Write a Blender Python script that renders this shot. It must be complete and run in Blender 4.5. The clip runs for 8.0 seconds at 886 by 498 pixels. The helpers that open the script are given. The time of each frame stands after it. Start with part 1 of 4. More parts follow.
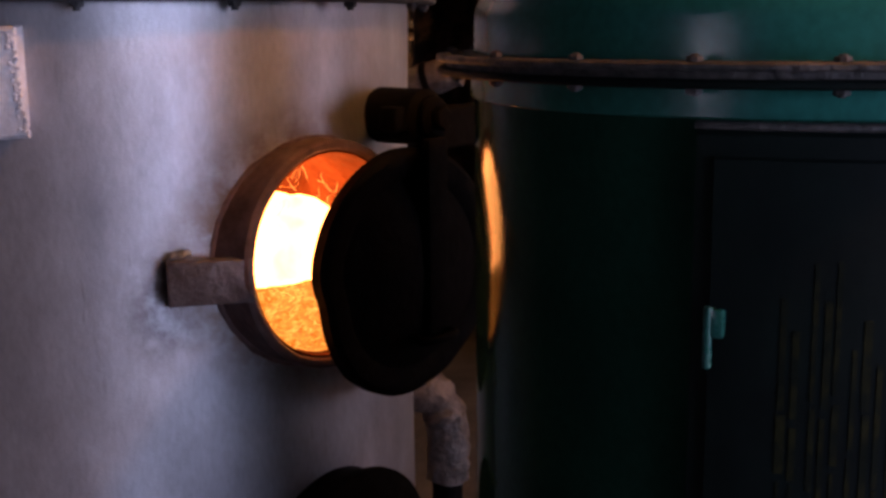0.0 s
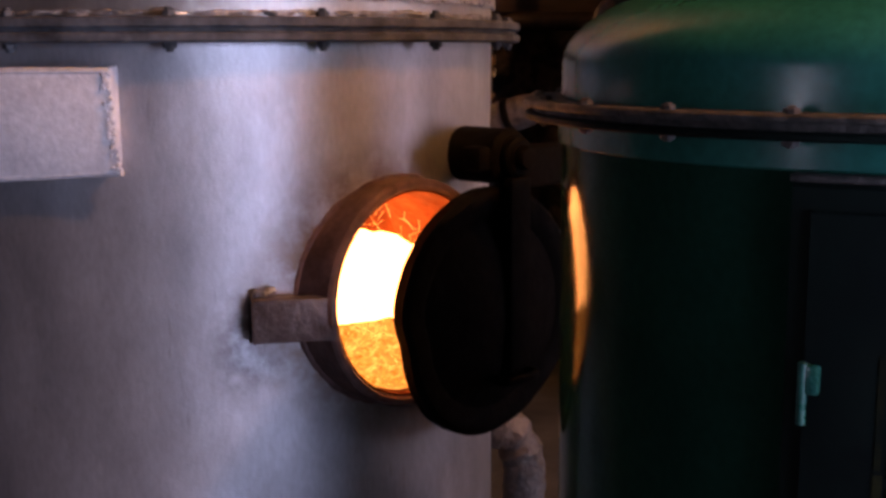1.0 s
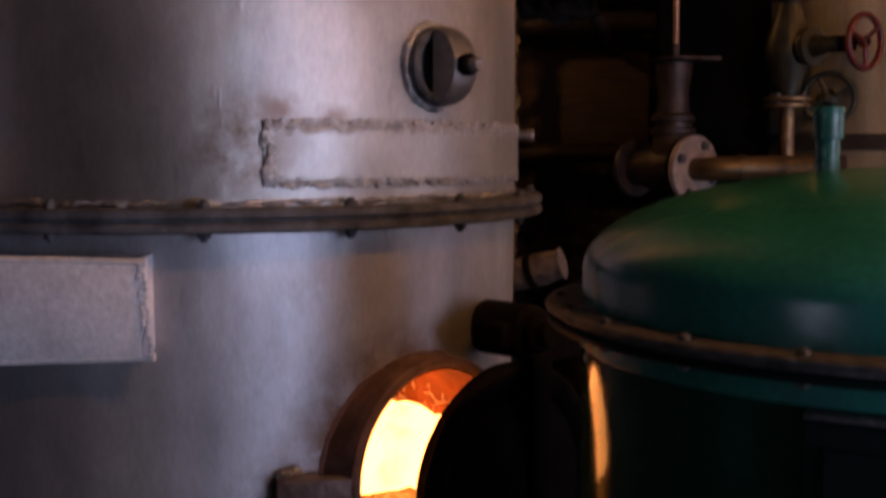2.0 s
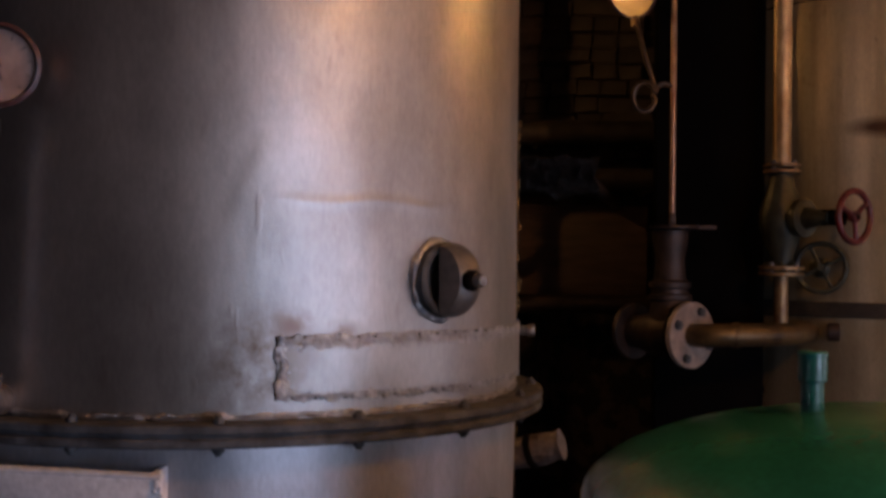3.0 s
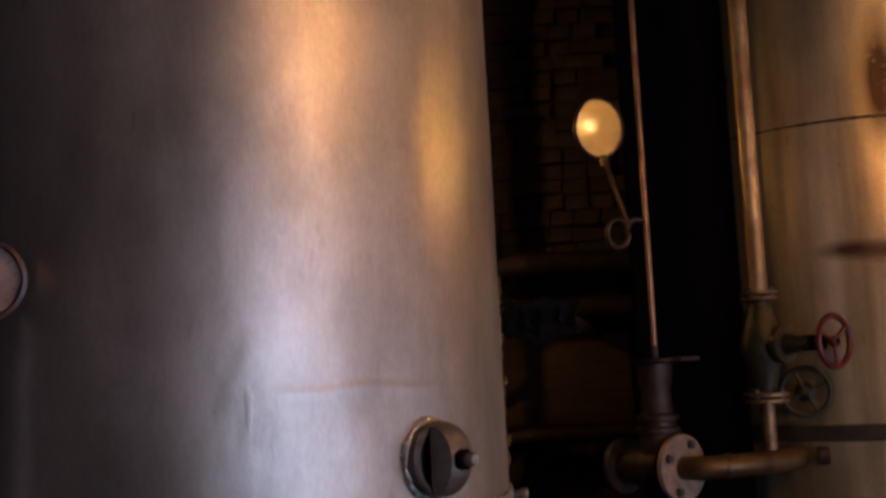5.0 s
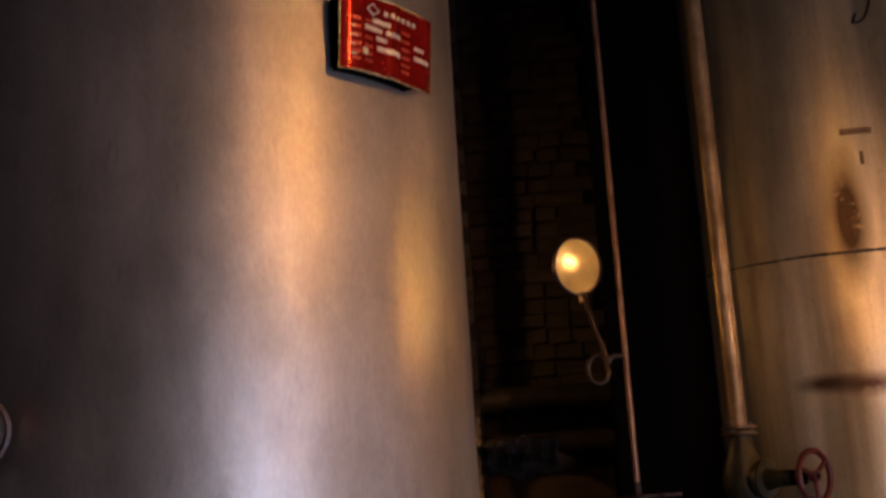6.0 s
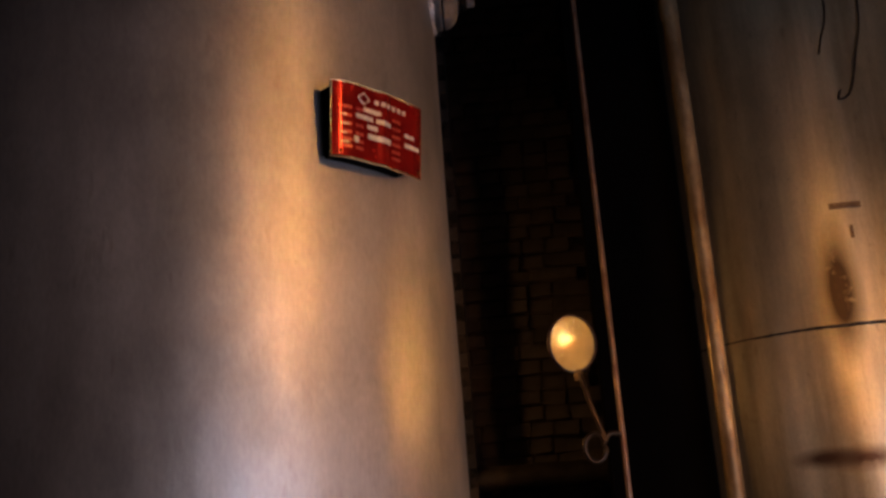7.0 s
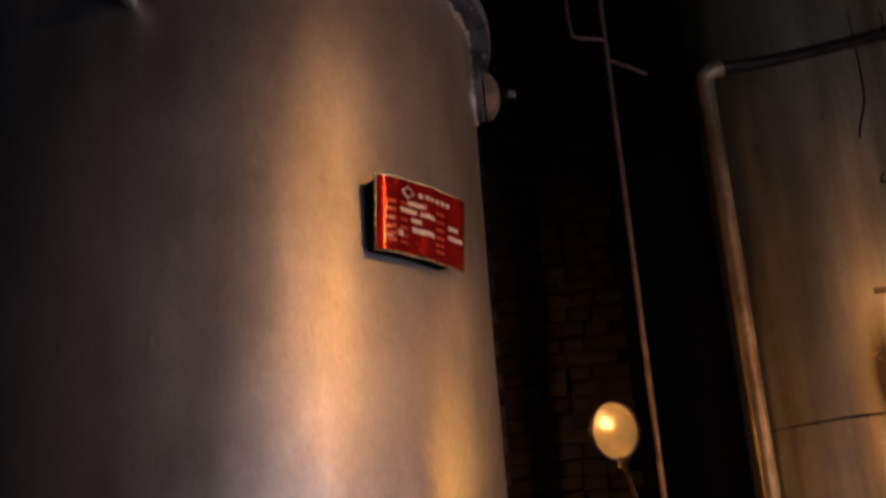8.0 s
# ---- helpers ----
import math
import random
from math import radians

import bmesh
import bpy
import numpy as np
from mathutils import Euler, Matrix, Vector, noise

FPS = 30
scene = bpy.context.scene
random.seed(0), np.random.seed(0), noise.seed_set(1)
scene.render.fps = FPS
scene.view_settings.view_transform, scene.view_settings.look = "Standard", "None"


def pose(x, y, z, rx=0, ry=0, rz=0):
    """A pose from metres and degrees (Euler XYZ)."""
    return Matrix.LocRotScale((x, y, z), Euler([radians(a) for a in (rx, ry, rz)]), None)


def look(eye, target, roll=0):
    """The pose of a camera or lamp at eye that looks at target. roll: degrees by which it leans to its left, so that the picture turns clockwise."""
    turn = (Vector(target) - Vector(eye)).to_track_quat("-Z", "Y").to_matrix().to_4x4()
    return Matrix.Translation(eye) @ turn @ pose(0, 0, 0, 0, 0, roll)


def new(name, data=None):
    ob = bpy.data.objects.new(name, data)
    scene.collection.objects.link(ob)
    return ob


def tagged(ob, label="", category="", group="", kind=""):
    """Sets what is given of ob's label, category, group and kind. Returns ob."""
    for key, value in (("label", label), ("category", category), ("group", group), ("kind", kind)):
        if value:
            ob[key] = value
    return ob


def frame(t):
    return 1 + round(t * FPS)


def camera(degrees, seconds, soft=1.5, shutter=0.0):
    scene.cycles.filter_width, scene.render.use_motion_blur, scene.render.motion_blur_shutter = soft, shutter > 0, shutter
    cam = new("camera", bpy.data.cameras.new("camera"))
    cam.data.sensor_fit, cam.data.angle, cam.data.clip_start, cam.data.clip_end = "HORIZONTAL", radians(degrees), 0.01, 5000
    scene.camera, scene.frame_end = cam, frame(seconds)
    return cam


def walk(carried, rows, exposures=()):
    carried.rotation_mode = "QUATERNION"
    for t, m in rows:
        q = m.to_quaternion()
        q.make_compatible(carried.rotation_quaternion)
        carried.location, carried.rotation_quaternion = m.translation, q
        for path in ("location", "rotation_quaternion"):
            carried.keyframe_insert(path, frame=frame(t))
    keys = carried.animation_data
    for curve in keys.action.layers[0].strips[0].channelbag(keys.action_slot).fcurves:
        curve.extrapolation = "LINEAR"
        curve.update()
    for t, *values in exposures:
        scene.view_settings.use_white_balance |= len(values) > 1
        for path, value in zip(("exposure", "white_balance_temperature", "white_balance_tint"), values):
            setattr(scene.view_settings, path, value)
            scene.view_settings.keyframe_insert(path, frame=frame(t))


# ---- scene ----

# camera: seconds, x, y, z, yaw, pitch, roll
cam = camera(41.64, 8.0, soft=3.0, shutter=0.4)
ROWS = [
    (0.0, 0.0000, -0.0000, 1.3000, -0.000, -10.992, 0.575),
    (0.5, -0.0062, 0.0053, 1.3031, 1.771, -10.740, 0.782),
    (1.0, -0.0168, 0.0054, 1.3213, 3.613, -9.691, 0.363),
    (1.5, -0.0160, -0.0000, 1.3721, 4.804, -8.586, 0.522),
    (2.0, -0.0143, -0.0203, 1.4537, 4.827, -4.866, 0.053),
    (2.2, -0.0064, -0.0340, 1.4835, 4.367, -3.618, -0.378),
    (3.3, -0.0194, -0.1106, 1.6490, 5.221, 2.049, -0.496),
    (3.5, -0.0197, -0.0991, 1.6606, 5.490, 2.608, -0.159),
    (4.0, -0.0173, -0.1222, 1.6766, 4.699, 2.564, 0.534),
    (4.2, -0.0142, -0.1189, 1.6840, 4.392, 2.697, 1.405),
    (5.3, -0.0235, -0.1420, 1.7418, 3.881, 7.928, 2.980),
    (5.5, -0.0195, -0.1531, 1.7478, 3.663, 9.060, 3.109),
    (6.0, 0.0101, -0.1993, 1.7512, 3.604, 12.407, 3.351),
    (6.5, 0.0132, -0.2078, 1.7617, 3.446, 14.351, 3.824),
    (7.0, 0.0209, -0.2192, 1.7670, 3.649, 16.010, 4.197),
    (7.5, 0.0198, -0.2192, 1.7721, 4.299, 17.254, 4.209),
    (7.7, 0.0132, -0.2211, 1.7744, 4.519, 18.202, 4.317),
    (8.0, 0.0062, -0.2213, 1.8011, 5.355, 19.882, 3.840),
]
EXPOSURES = [(0.0, 0.68, 6500, 23), (0.5, 0.88, 6500, 24), (1.0, 0.99, 6500, 23), (1.4, 0.72, 6500, 20), (2.0, 0.16, 6500, 17), (2.4, 0.0, 6500, 14), (3.4, 0.07, 6500, 10), (4.2, 0.07, 6500, 10), (5.5, 0.0, 6800, 11), (6.5, 0.0, 7000, 12), (8.0, 0.0, 7100, 12)]
walk(cam, [(t, pose(x, y, z, 90 + pitch, roll, yaw)) for t, x, y, z, yaw, pitch, roll in ROWS], EXPOSURES)

# ---- world and lights ----
world = bpy.data.worlds.new("sky")
scene.world = world
world.use_nodes = True
sky = world.node_tree.nodes.new("ShaderNodeTexSky")
sky.sky_type, sky.sun_disc = "NISHITA", False
sky.sun_elevation, sky.sun_rotation = radians(35), radians(140)
world.node_tree.links.new(sky.outputs[0], world.node_tree.nodes["Background"].inputs[0])
world.node_tree.nodes["Background"].inputs[1].default_value = 0.05

DOOR_LIGHT, SOUTH_FILL, WINDOW_LIGHT, BULB_NEAR, SIDE_LIGHT, BULB_FAR, BACK_FILL, FIRE = 76.0, 4.0, 0.14, 165.0, 11.0, 48.0, 28.0, 1.2


def lamp(name, kind, power, colour, m, **more):
    data = bpy.data.lights.new(name, kind)
    data.energy, data.color = power, colour
    if kind == "AREA":
        data.shape, data.size, data.size_y, data.spread = "RECTANGLE", more["w"], more["h"], radians(more["spread"])
    else:
        data.shadow_soft_size = more["r"]
    ob = new(name, data)
    ob.matrix_basis = m
    return ob


lamp("daylight_doorway", "AREA", DOOR_LIGHT, (0.60, 0.70, 1.0), look((3.28, -1.65, 1.15), (-0.4, 1.7, 1.2)), w=2.2, h=1.8, spread=180)
# Added fill without a known source; widens the cool sheen on the upper shell.
lamp("fill_south", "AREA", SOUTH_FILL, (0.60, 0.70, 1.0), look((2.2, -3.28, 1.75), (-0.4, 1.7, 1.9)), w=1.6, h=0.9, spread=180)
lamp("daylight_side", "AREA", SIDE_LIGHT, (0.85, 0.80, 1.0), look((3.28, 1.75, 1.10), (-0.2, 2.0, 1.2)), w=1.8, h=1.3, spread=180)
lamp("daylight_window", "AREA", WINDOW_LIGHT, (0.74, 0.82, 1.0), look((-3.1, -1.88, 1.40), (0.45, 1.05, 1.3)), w=0.36, h=0.7, spread=26)
lamp("bulb_light_near", "POINT", BULB_NEAR, (1.0, 0.435, 0.12), pose(1.42, 0.52, 3.05), r=0.05)
lamp("bulb_light_far", "POINT", BULB_FAR, (1.0, 0.41, 0.09), pose(2.15, 2.92, 2.62), r=0.04)
# Fill added to brighten the back wall bricks; no lamp is known there.
lamp("back_wall_fill", "POINT", BACK_FILL, (1.0, 0.50, 0.16), pose(-1.3, 4.1, 2.8), r=0.06)
lamp("fire_light", "POINT", FIRE, (1.0, 0.24, 0.03), pose(-0.42, 2.05, 1.0), r=0.09)

# ---- materials ----


class Mat:
    """A node material with a noise-mixed colour, varied roughness and bump."""

    def __init__(self, name):
        self.m = bpy.data.materials.new(name)
        self.m.use_nodes = True
        self.t = self.m.node_tree
        self.b = self.t.nodes["Principled BSDF"]
        self.co = self.t.nodes.new("ShaderNodeTexCoord").outputs["Object"]

    def n(self, kind, **v):
        node = self.t.nodes.new(kind)
        for k, val in v.items():
            node.inputs[k].default_value = val
        return node

    def link(self, a, b):
        self.t.links.new(a, b)

    def noise(self, scale, detail=4.0, stretch=(1, 1, 1), rough=0.55):
        mp = self.n("ShaderNodeMapping")
        mp.inputs["Scale"].default_value = stretch
        self.link(self.co, mp.inputs["Vector"])
        t = self.n("ShaderNodeTexNoise", Scale=scale, Detail=detail, Roughness=rough)
        self.link(mp.outputs[0], t.inputs["Vector"])
        return t.outputs["Fac"]

    def ramp(self, fac, stops):
        r = self.t.nodes.new("ShaderNodeValToRGB")
        e = r.color_ramp.elements
        while len(e) < len(stops):
            e.new(0.5)
        for el, (pos, c) in zip(e, stops):
            el.position = pos
            el.color = (*c, 1) if len(c) == 3 else c
        self.link(fac, r.inputs[0])
        return r.outputs[0]

    def mix(self, fac, a, b, mode="MIX"):
        x = self.t.nodes.new("ShaderNodeMix")
        x.data_type, x.blend_type = "RGBA", mode
        if isinstance(fac, float):
            x.inputs[0].default_value = fac
        else:
            self.link(fac, x.inputs[0])
        for sock, val in ((x.inputs[6], a), (x.inputs[7], b)):
            if isinstance(val, tuple):
                sock.default_value = (*val, 1)
            else:
                self.link(val, sock)
        return x.outputs[2]

    def colour(self, c):
        if isinstance(c, tuple):
            self.b.inputs["Base Color"].default_value = (*c, 1)
        else:
            self.link(c, self.b.inputs["Base Color"])

    def rough(self, lo, hi=None, scale=20.0, stretch=(1, 1, 1)):
        if hi is None:
            self.b.inputs["Roughness"].default_value = lo
            return
        r = self.ramp(self.noise(scale, 4, stretch), [(0.3, (lo,) * 3), (0.7, (hi,) * 3)])
        self.link(r, self.b.inputs["Roughness"])

    def bump(self, strength, *facs, dist=0.01):
        prev = None
        for fac, d in facs:
            bp = self.n("ShaderNodeBump", Strength=strength, Distance=d)
            self.link(fac, bp.inputs["Height"])
            if prev is not None:
                self.link(prev, bp.inputs["Normal"])
            prev = bp.outputs[0]
        self.link(prev, self.b.inputs["Normal"])

    def metal(self, v):
        self.b.inputs["Metallic"].default_value = v

    def glow(self, c, strength):
        if isinstance(c, tuple):
            self.b.inputs["Emission Color"].default_value = (*c, 1)
        else:
            self.link(c, self.b.inputs["Emission Color"])
        if isinstance(strength, (int, float)):
            self.b.inputs["Emission Strength"].default_value = strength
        else:
            self.link(strength, self.b.inputs["Emission Strength"])


def simple(name, base, dark, rough=(0.4, 0.6), metal=0.0, scale=12.0, bump=0.3, bump_d=0.002, stretch=(1, 1, 1), fine=90.0, contrast=(0.35, 0.65), spec=0.5):
    k = Mat(name)
    big = k.ramp(k.noise(scale, 6, stretch), [(contrast[0], dark), (contrast[1], base)])
    small = k.ramp(k.noise(fine, 3, stretch), [(0.3, (0.78,) * 3), (0.7, (1.0,) * 3)])
    k.colour(k.mix(1.0, big, small, "MULTIPLY"))
    k.rough(*rough, scale=scale * 2.3, stretch=stretch)
    k.metal(metal)
    k.b.inputs["Specular IOR Level"].default_value = spec
    k.bump(bump, (k.noise(scale * 1.7, 5, stretch), bump_d * 2), (k.noise(fine, 3), bump_d * 0.6))
    return k.m


def boiler_steel(name, base, dark, stain, rough, streak, scorch=None, metal=0.92, cloudy=(0.60, 3.4, 0.55), edge=(0.34, 0.56)):
    """Aluminium-painted plate: vertical run marks, broad clouds, scattered stains and slight waviness."""
    k = Mat(name)
    runs = k.ramp(k.noise(9.0, 6, (1, 1, streak)), [(0.32, dark), (0.62, base)])
    cloud = k.ramp(k.noise(cloudy[1], 5, (1, 1, cloudy[2])), [(0.34, (cloudy[0],) * 3), (0.64, (1.0,) * 3)])
    grain = k.ramp(k.noise(150.0, 3, (1, 1, 0.4)), [(0.3, (0.86,) * 3), (0.7, (1.0,) * 3)])
    smear = k.ramp(k.noise(8.0, 8, (1, 1, 0.8), 0.62), [(0.34, (0.86,) * 3), (0.60, (1.0,) * 3)])
    c = k.mix(1.0, k.mix(1.0, k.mix(1.0, runs, cloud, "MULTIPLY"), grain, "MULTIPLY"), smear, "MULTIPLY")
    spots = k.ramp(k.noise(14.0, 8, (1, 1, 0.7), 0.7), [(0.66, (0, 0, 0)), (0.76, (0.75,) * 3)])
    c = k.mix(spots, c, stain)
    for at, near, far, squash, tint in scorch or ():
        near_co = k.n("ShaderNodeMapping")
        near_co.inputs["Scale"].default_value = (1, 1, squash)
        k.link(k.co, near_co.inputs["Vector"])
        away = k.t.nodes.new("ShaderNodeVectorMath")
        away.operation = "DISTANCE"
        away.inputs[1].default_value = (at[0], at[1], at[2] * squash)
        k.link(near_co.outputs[0], away.inputs[0])
        fall = k.n("ShaderNodeMapRange")
        for s, v in (("From Min", near), ("From Max", far), ("To Min", 1.0), ("To Max", 0.0)):
            fall.inputs[s].default_value = v
        k.link(away.outputs["Value"], fall.inputs["Value"])
        ragged = k.ramp(k.noise(16.0, 7, (1, 1, 1), 0.65), [(edge[0], (0, 0, 0)), (edge[1], (1, 1, 1))])
        soot = k.mix(1.0, ragged, fall.outputs[0], "MULTIPLY")
        c = k.mix(soot, c, tint)
    marks = k.ramp(k.noise(36.0, 2, (1, 1, 0.28)), [(0.66, (0, 0, 0)), (0.74, (1, 1, 1))])
    c = k.mix(k.mix(1.0, marks, (0.22, 0.22, 0.22), "MULTIPLY"), c, stain)
    k.colour(c)
    k.rough(*rough, scale=4.0, stretch=(1, 1, 0.45))
    k.metal(metal)
    k.bump(0.5, (marks, 0.0005), (k.noise(3.2, 3, (1, 1, 0.6)), 0.012), (k.noise(26.0, 5, (1, 1, 0.5)), 0.0012), (k.noise(220.0, 2), 0.0005))
    return k.m


M_UPPER = boiler_steel("upper_shell_paint", (0.62, 0.60, 0.60), (0.52, 0.50, 0.49), (0.22, 0.17, 0.14), (0.37, 0.50), 0.10, [((-0.452, 1.671, 1.455), 0.03, 0.115, 1.0, (0.17, 0.125, 0.10)), ((-0.40, 1.69, 1.515), 0.01, 0.05, 1.6, (0.20, 0.14, 0.12)), ((-0.33, 1.73, 1.50), 0.01, 0.05, 1.8, (0.24, 0.18, 0.15))], 0.92)
# Lower base colour raised and blued to make up for missing daylight; stains are real.
M_LOWER_BRIGHT = boiler_steel("brightened_lower_shell_paint", (0.84, 0.84, 0.90), (0.64, 0.64, 0.70), (0.26, 0.23, 0.22), (0.42, 0.55), 0.25, [((-0.20, 1.78, 0.95), 0.17, 0.25, 1.0, (0.25, 0.17, 0.13)), ((-0.42, 1.68, 0.89), 0.02, 0.08, 0.7, (0.16, 0.13, 0.13))], 0.86)
M_FLANGE = simple("flange_steel", (0.12, 0.125, 0.14), (0.03, 0.030, 0.034), (0.5, 0.7), 0.1, 22, 0.6, 0.003)
M_WELD = simple("weld_bead", (0.60, 0.60, 0.63), (0.36, 0.345, 0.36), (0.35, 0.55), 0.85, 60, 0.8, 0.003)
M_BOLT = simple("bolt_zinc", (0.46, 0.43, 0.42), (0.22, 0.19, 0.18), (0.3, 0.45), 0.85, 60)
M_PLATE = simple("pale_plate", (0.90, 0.88, 0.93), (0.68, 0.65, 0.69), (0.35, 0.55), 0.0, 8, 0.5, 0.003, contrast=(0.3, 0.6))
M_CAST = simple("black_cast_iron", (0.008, 0.0065, 0.0065), (0.004, 0.0035, 0.0035), (0.6, 0.8), 0.0, 24, 0.4, 0.003, spec=0.06)
M_SOOT = simple("sooty_iron", (0.22, 0.13, 0.12), (0.10, 0.055, 0.05), (0.6, 0.85), 0.2, 18, 0.6, 0.003)
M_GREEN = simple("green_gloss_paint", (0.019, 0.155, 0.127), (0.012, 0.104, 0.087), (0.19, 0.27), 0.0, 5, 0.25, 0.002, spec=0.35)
# Boiler green darkened to hold the shade on the body below the rim.
M_GREEN_SHADED = simple("shaded_green_body_paint", (0.013, 0.056, 0.038), (0.008, 0.036, 0.025), (0.08, 0.12), 0.0, 5, 0.15, 0.002, spec=0.05)
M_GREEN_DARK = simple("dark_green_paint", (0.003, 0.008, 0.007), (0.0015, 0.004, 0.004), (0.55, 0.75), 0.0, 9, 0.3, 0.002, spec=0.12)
M_GREEN_TEAL = simple("teal_paint", (0.012, 0.11, 0.092), (0.008, 0.07, 0.058), (0.2, 0.4), 0.0, 30)
M_RUSTED = simple("worn_rim", (0.075, 0.064, 0.062), (0.018, 0.02, 0.02), (0.5, 0.75), 0.0, 45, 0.8, 0.003)
M_RED = simple("red_handwheel_paint", (0.12, 0.008, 0.010), (0.05, 0.006, 0.007), (0.3, 0.5), 0.0, 30)
M_BROWN = simple("brown_iron", (0.048, 0.029, 0.025), (0.016, 0.010, 0.009), (0.4, 0.65), 0.4, 25, 0.5)
M_PIPE = simple("aluminium_painted_pipe", (0.54, 0.41, 0.25), (0.26, 0.17, 0.09), (0.35, 0.55), 0.6, 14, 0.5, 0.003, (1, 1, 0.5))
M_STEM = simple("pale_stem_paint", (0.62, 0.58, 0.60), (0.42, 0.38, 0.40), (0.35, 0.5), 0.5, 14, 0.5, 0.002, (1, 1, 0.5))
M_THIN = simple("copper_brown_pipe", (0.42, 0.27, 0.19), (0.24, 0.13, 0.09), (0.3, 0.5), 0.6, 16)
M_OCHRE = simple("ochre_stained_pipe", (0.19, 0.125, 0.055), (0.04, 0.026, 0.018), (0.32, 0.5), 0.6, 9, 0.5, 0.003)
M_SIPHON = simple("tarnished_siphon_tube", (0.10, 0.062, 0.035), (0.05, 0.03, 0.02), (0.3, 0.5), 0.5, 20)
M_PALEFLANGE = simple("pale_flange_paint", (0.36, 0.28, 0.24), (0.20, 0.15, 0.13), (0.5, 0.7), 0.2, 20)
M_LAGGING = simple("white_lagging", (0.22, 0.19, 0.185), (0.10, 0.085, 0.08), (0.35, 0.6), 0.3, 26, 0.9, 0.006)
M_TANK = boiler_steel("tank_sheet", (0.80, 0.70, 0.50), (0.46, 0.38, 0.25), (0.12, 0.07, 0.04), (0.28, 0.44), 0.06, [((1.19, 3.706, 2.62), 0.03, 0.085, 0.30, (0.035, 0.022, 0.014)), ((1.06, 3.74, 2.07), 0.03, 0.13, 3.2, (0.10, 0.055, 0.035)), ((1.19, 3.71, 2.06), 0.03, 0.16, 3.2, (0.10, 0.055, 0.035))], 0.8, (0.55, 4.2, 0.12), (0.10, 0.42))
M_BLACK = simple("matte_black", (0.0035, 0.003, 0.003), (0.002, 0.002, 0.002), (0.75, 0.9), 0.0, 8, spec=0.02)
M_SEAL = simple("dark_seam", (0.03, 0.022, 0.016), (0.012, 0.01, 0.008), (0.6, 0.8), 0.0, 40)
M_HOSE = simple("brown_wrapped_foil", (0.50, 0.28, 0.11), (0.10, 0.05, 0.02), (0.08, 0.16), 1.0, 60, 1.0, 0.006)
M_SHINY = simple("black_plastic_wrap", (0.006, 0.004, 0.004), (0.002, 0.0015, 0.0015), (0.04, 0.09), 0.0, 48, 1.0, 0.012, spec=0.3)
M_CONCRETE = simple("sooty_concrete", (0.075, 0.068, 0.064), (0.035, 0.031, 0.029), (0.7, 0.9), 0.0, 4, 0.6, 0.004)
M_PLASTER = simple("sooty_plaster", (0.034, 0.026, 0.025), (0.016, 0.013, 0.013), (0.8, 0.95), 0.0, 3, 0.6, 0.006)
# Unseen east wall kept pale as a reflector for the boiler's right flank.
M_BOUNCE_WALL = simple("pale_bounce_plaster", (0.70, 0.60, 0.48), (0.46, 0.37, 0.28), (0.8, 0.95), 0.0, 3, 0.6, 0.006)
M_MORTAR = simple("dark_mortar", (0.045, 0.029, 0.024), (0.002, 0.0015, 0.0015), (0.85, 0.95), 0.0, 13, 0.7, 0.005, contrast=(0.46, 0.58))
M_TIMBER = simple("dark_board", (0.12, 0.074, 0.058), (0.075, 0.046, 0.037), (0.6, 0.8), 0.0, 6, 0.5, 0.003, (1, 1, 5))
M_GOLD = simple("gilt_edge", (0.75, 0.55, 0.25), (0.5, 0.33, 0.14), (0.15, 0.3), 1.0, 60)
M_LATCH = simple("worn_latch_steel", (0.20, 0.17, 0.18), (0.09, 0.065, 0.065), (0.4, 0.6), 0.5, 30, 0.6, 0.003)
M_BAR = simple("pale_print", (0.80, 0.74, 0.60), (0.64, 0.56, 0.42), (0.4, 0.5), 0.3, 60)
M_FAINT = simple("worn_red_print", (0.52, 0.10, 0.06), (0.34, 0.03, 0.02), (0.3, 0.4), 0.4, 60)
M_YELLOWBAR = simple("faded_yellow_print", (0.017, 0.018, 0.007), (0.006, 0.009, 0.006), (0.6, 0.8), 0.0, 34, contrast=(0.45, 0.6), spec=0.08)
M_DIAL = simple("dial_face", (0.25, 0.165, 0.135), (0.14, 0.085, 0.07), (0.5, 0.6), 0.0, 14)
M_CREAM = simple("cream_dial_face", (0.56, 0.34, 0.06), (0.36, 0.21, 0.035), (0.4, 0.5), 0.0, 9)
M_MARK = simple("dial_print", (0.04, 0.025, 0.025), (0.02, 0.015, 0.015), (0.5, 0.6), 0.0, 60)
M_CASE = simple("brown_gauge_case", (0.09, 0.035, 0.035), (0.045, 0.02, 0.02), (0.3, 0.5), 0.2, 40)
M_REFRACTORY = simple("fire_brick_lining", (0.15, 0.042, 0.012), (0.10, 0.028, 0.009), (0.8, 0.95), 0.0, 16, 0.8, 0.008, spec=0.04)
M_STAIN = simple("rust_stain", (0.26, 0.17, 0.09), (0.15, 0.09, 0.05), (0.5, 0.7), 0.4, 30)


def red_plate():
    k = Mat("red_nameplate_enamel")
    k.colour(k.ramp(k.noise(30.0, 4), [(0.3, (0.22, 0.005, 0.006)), (0.7, (0.36, 0.012, 0.010))]))
    k.rough(0.18, 0.28, 60.0)
    k.metal(0.6)
    k.bump(0.5, (k.noise(9.0, 2, (1, 1, 0.15)), 0.02), (k.noise(120.0, 2), 0.0006))
    return k.m


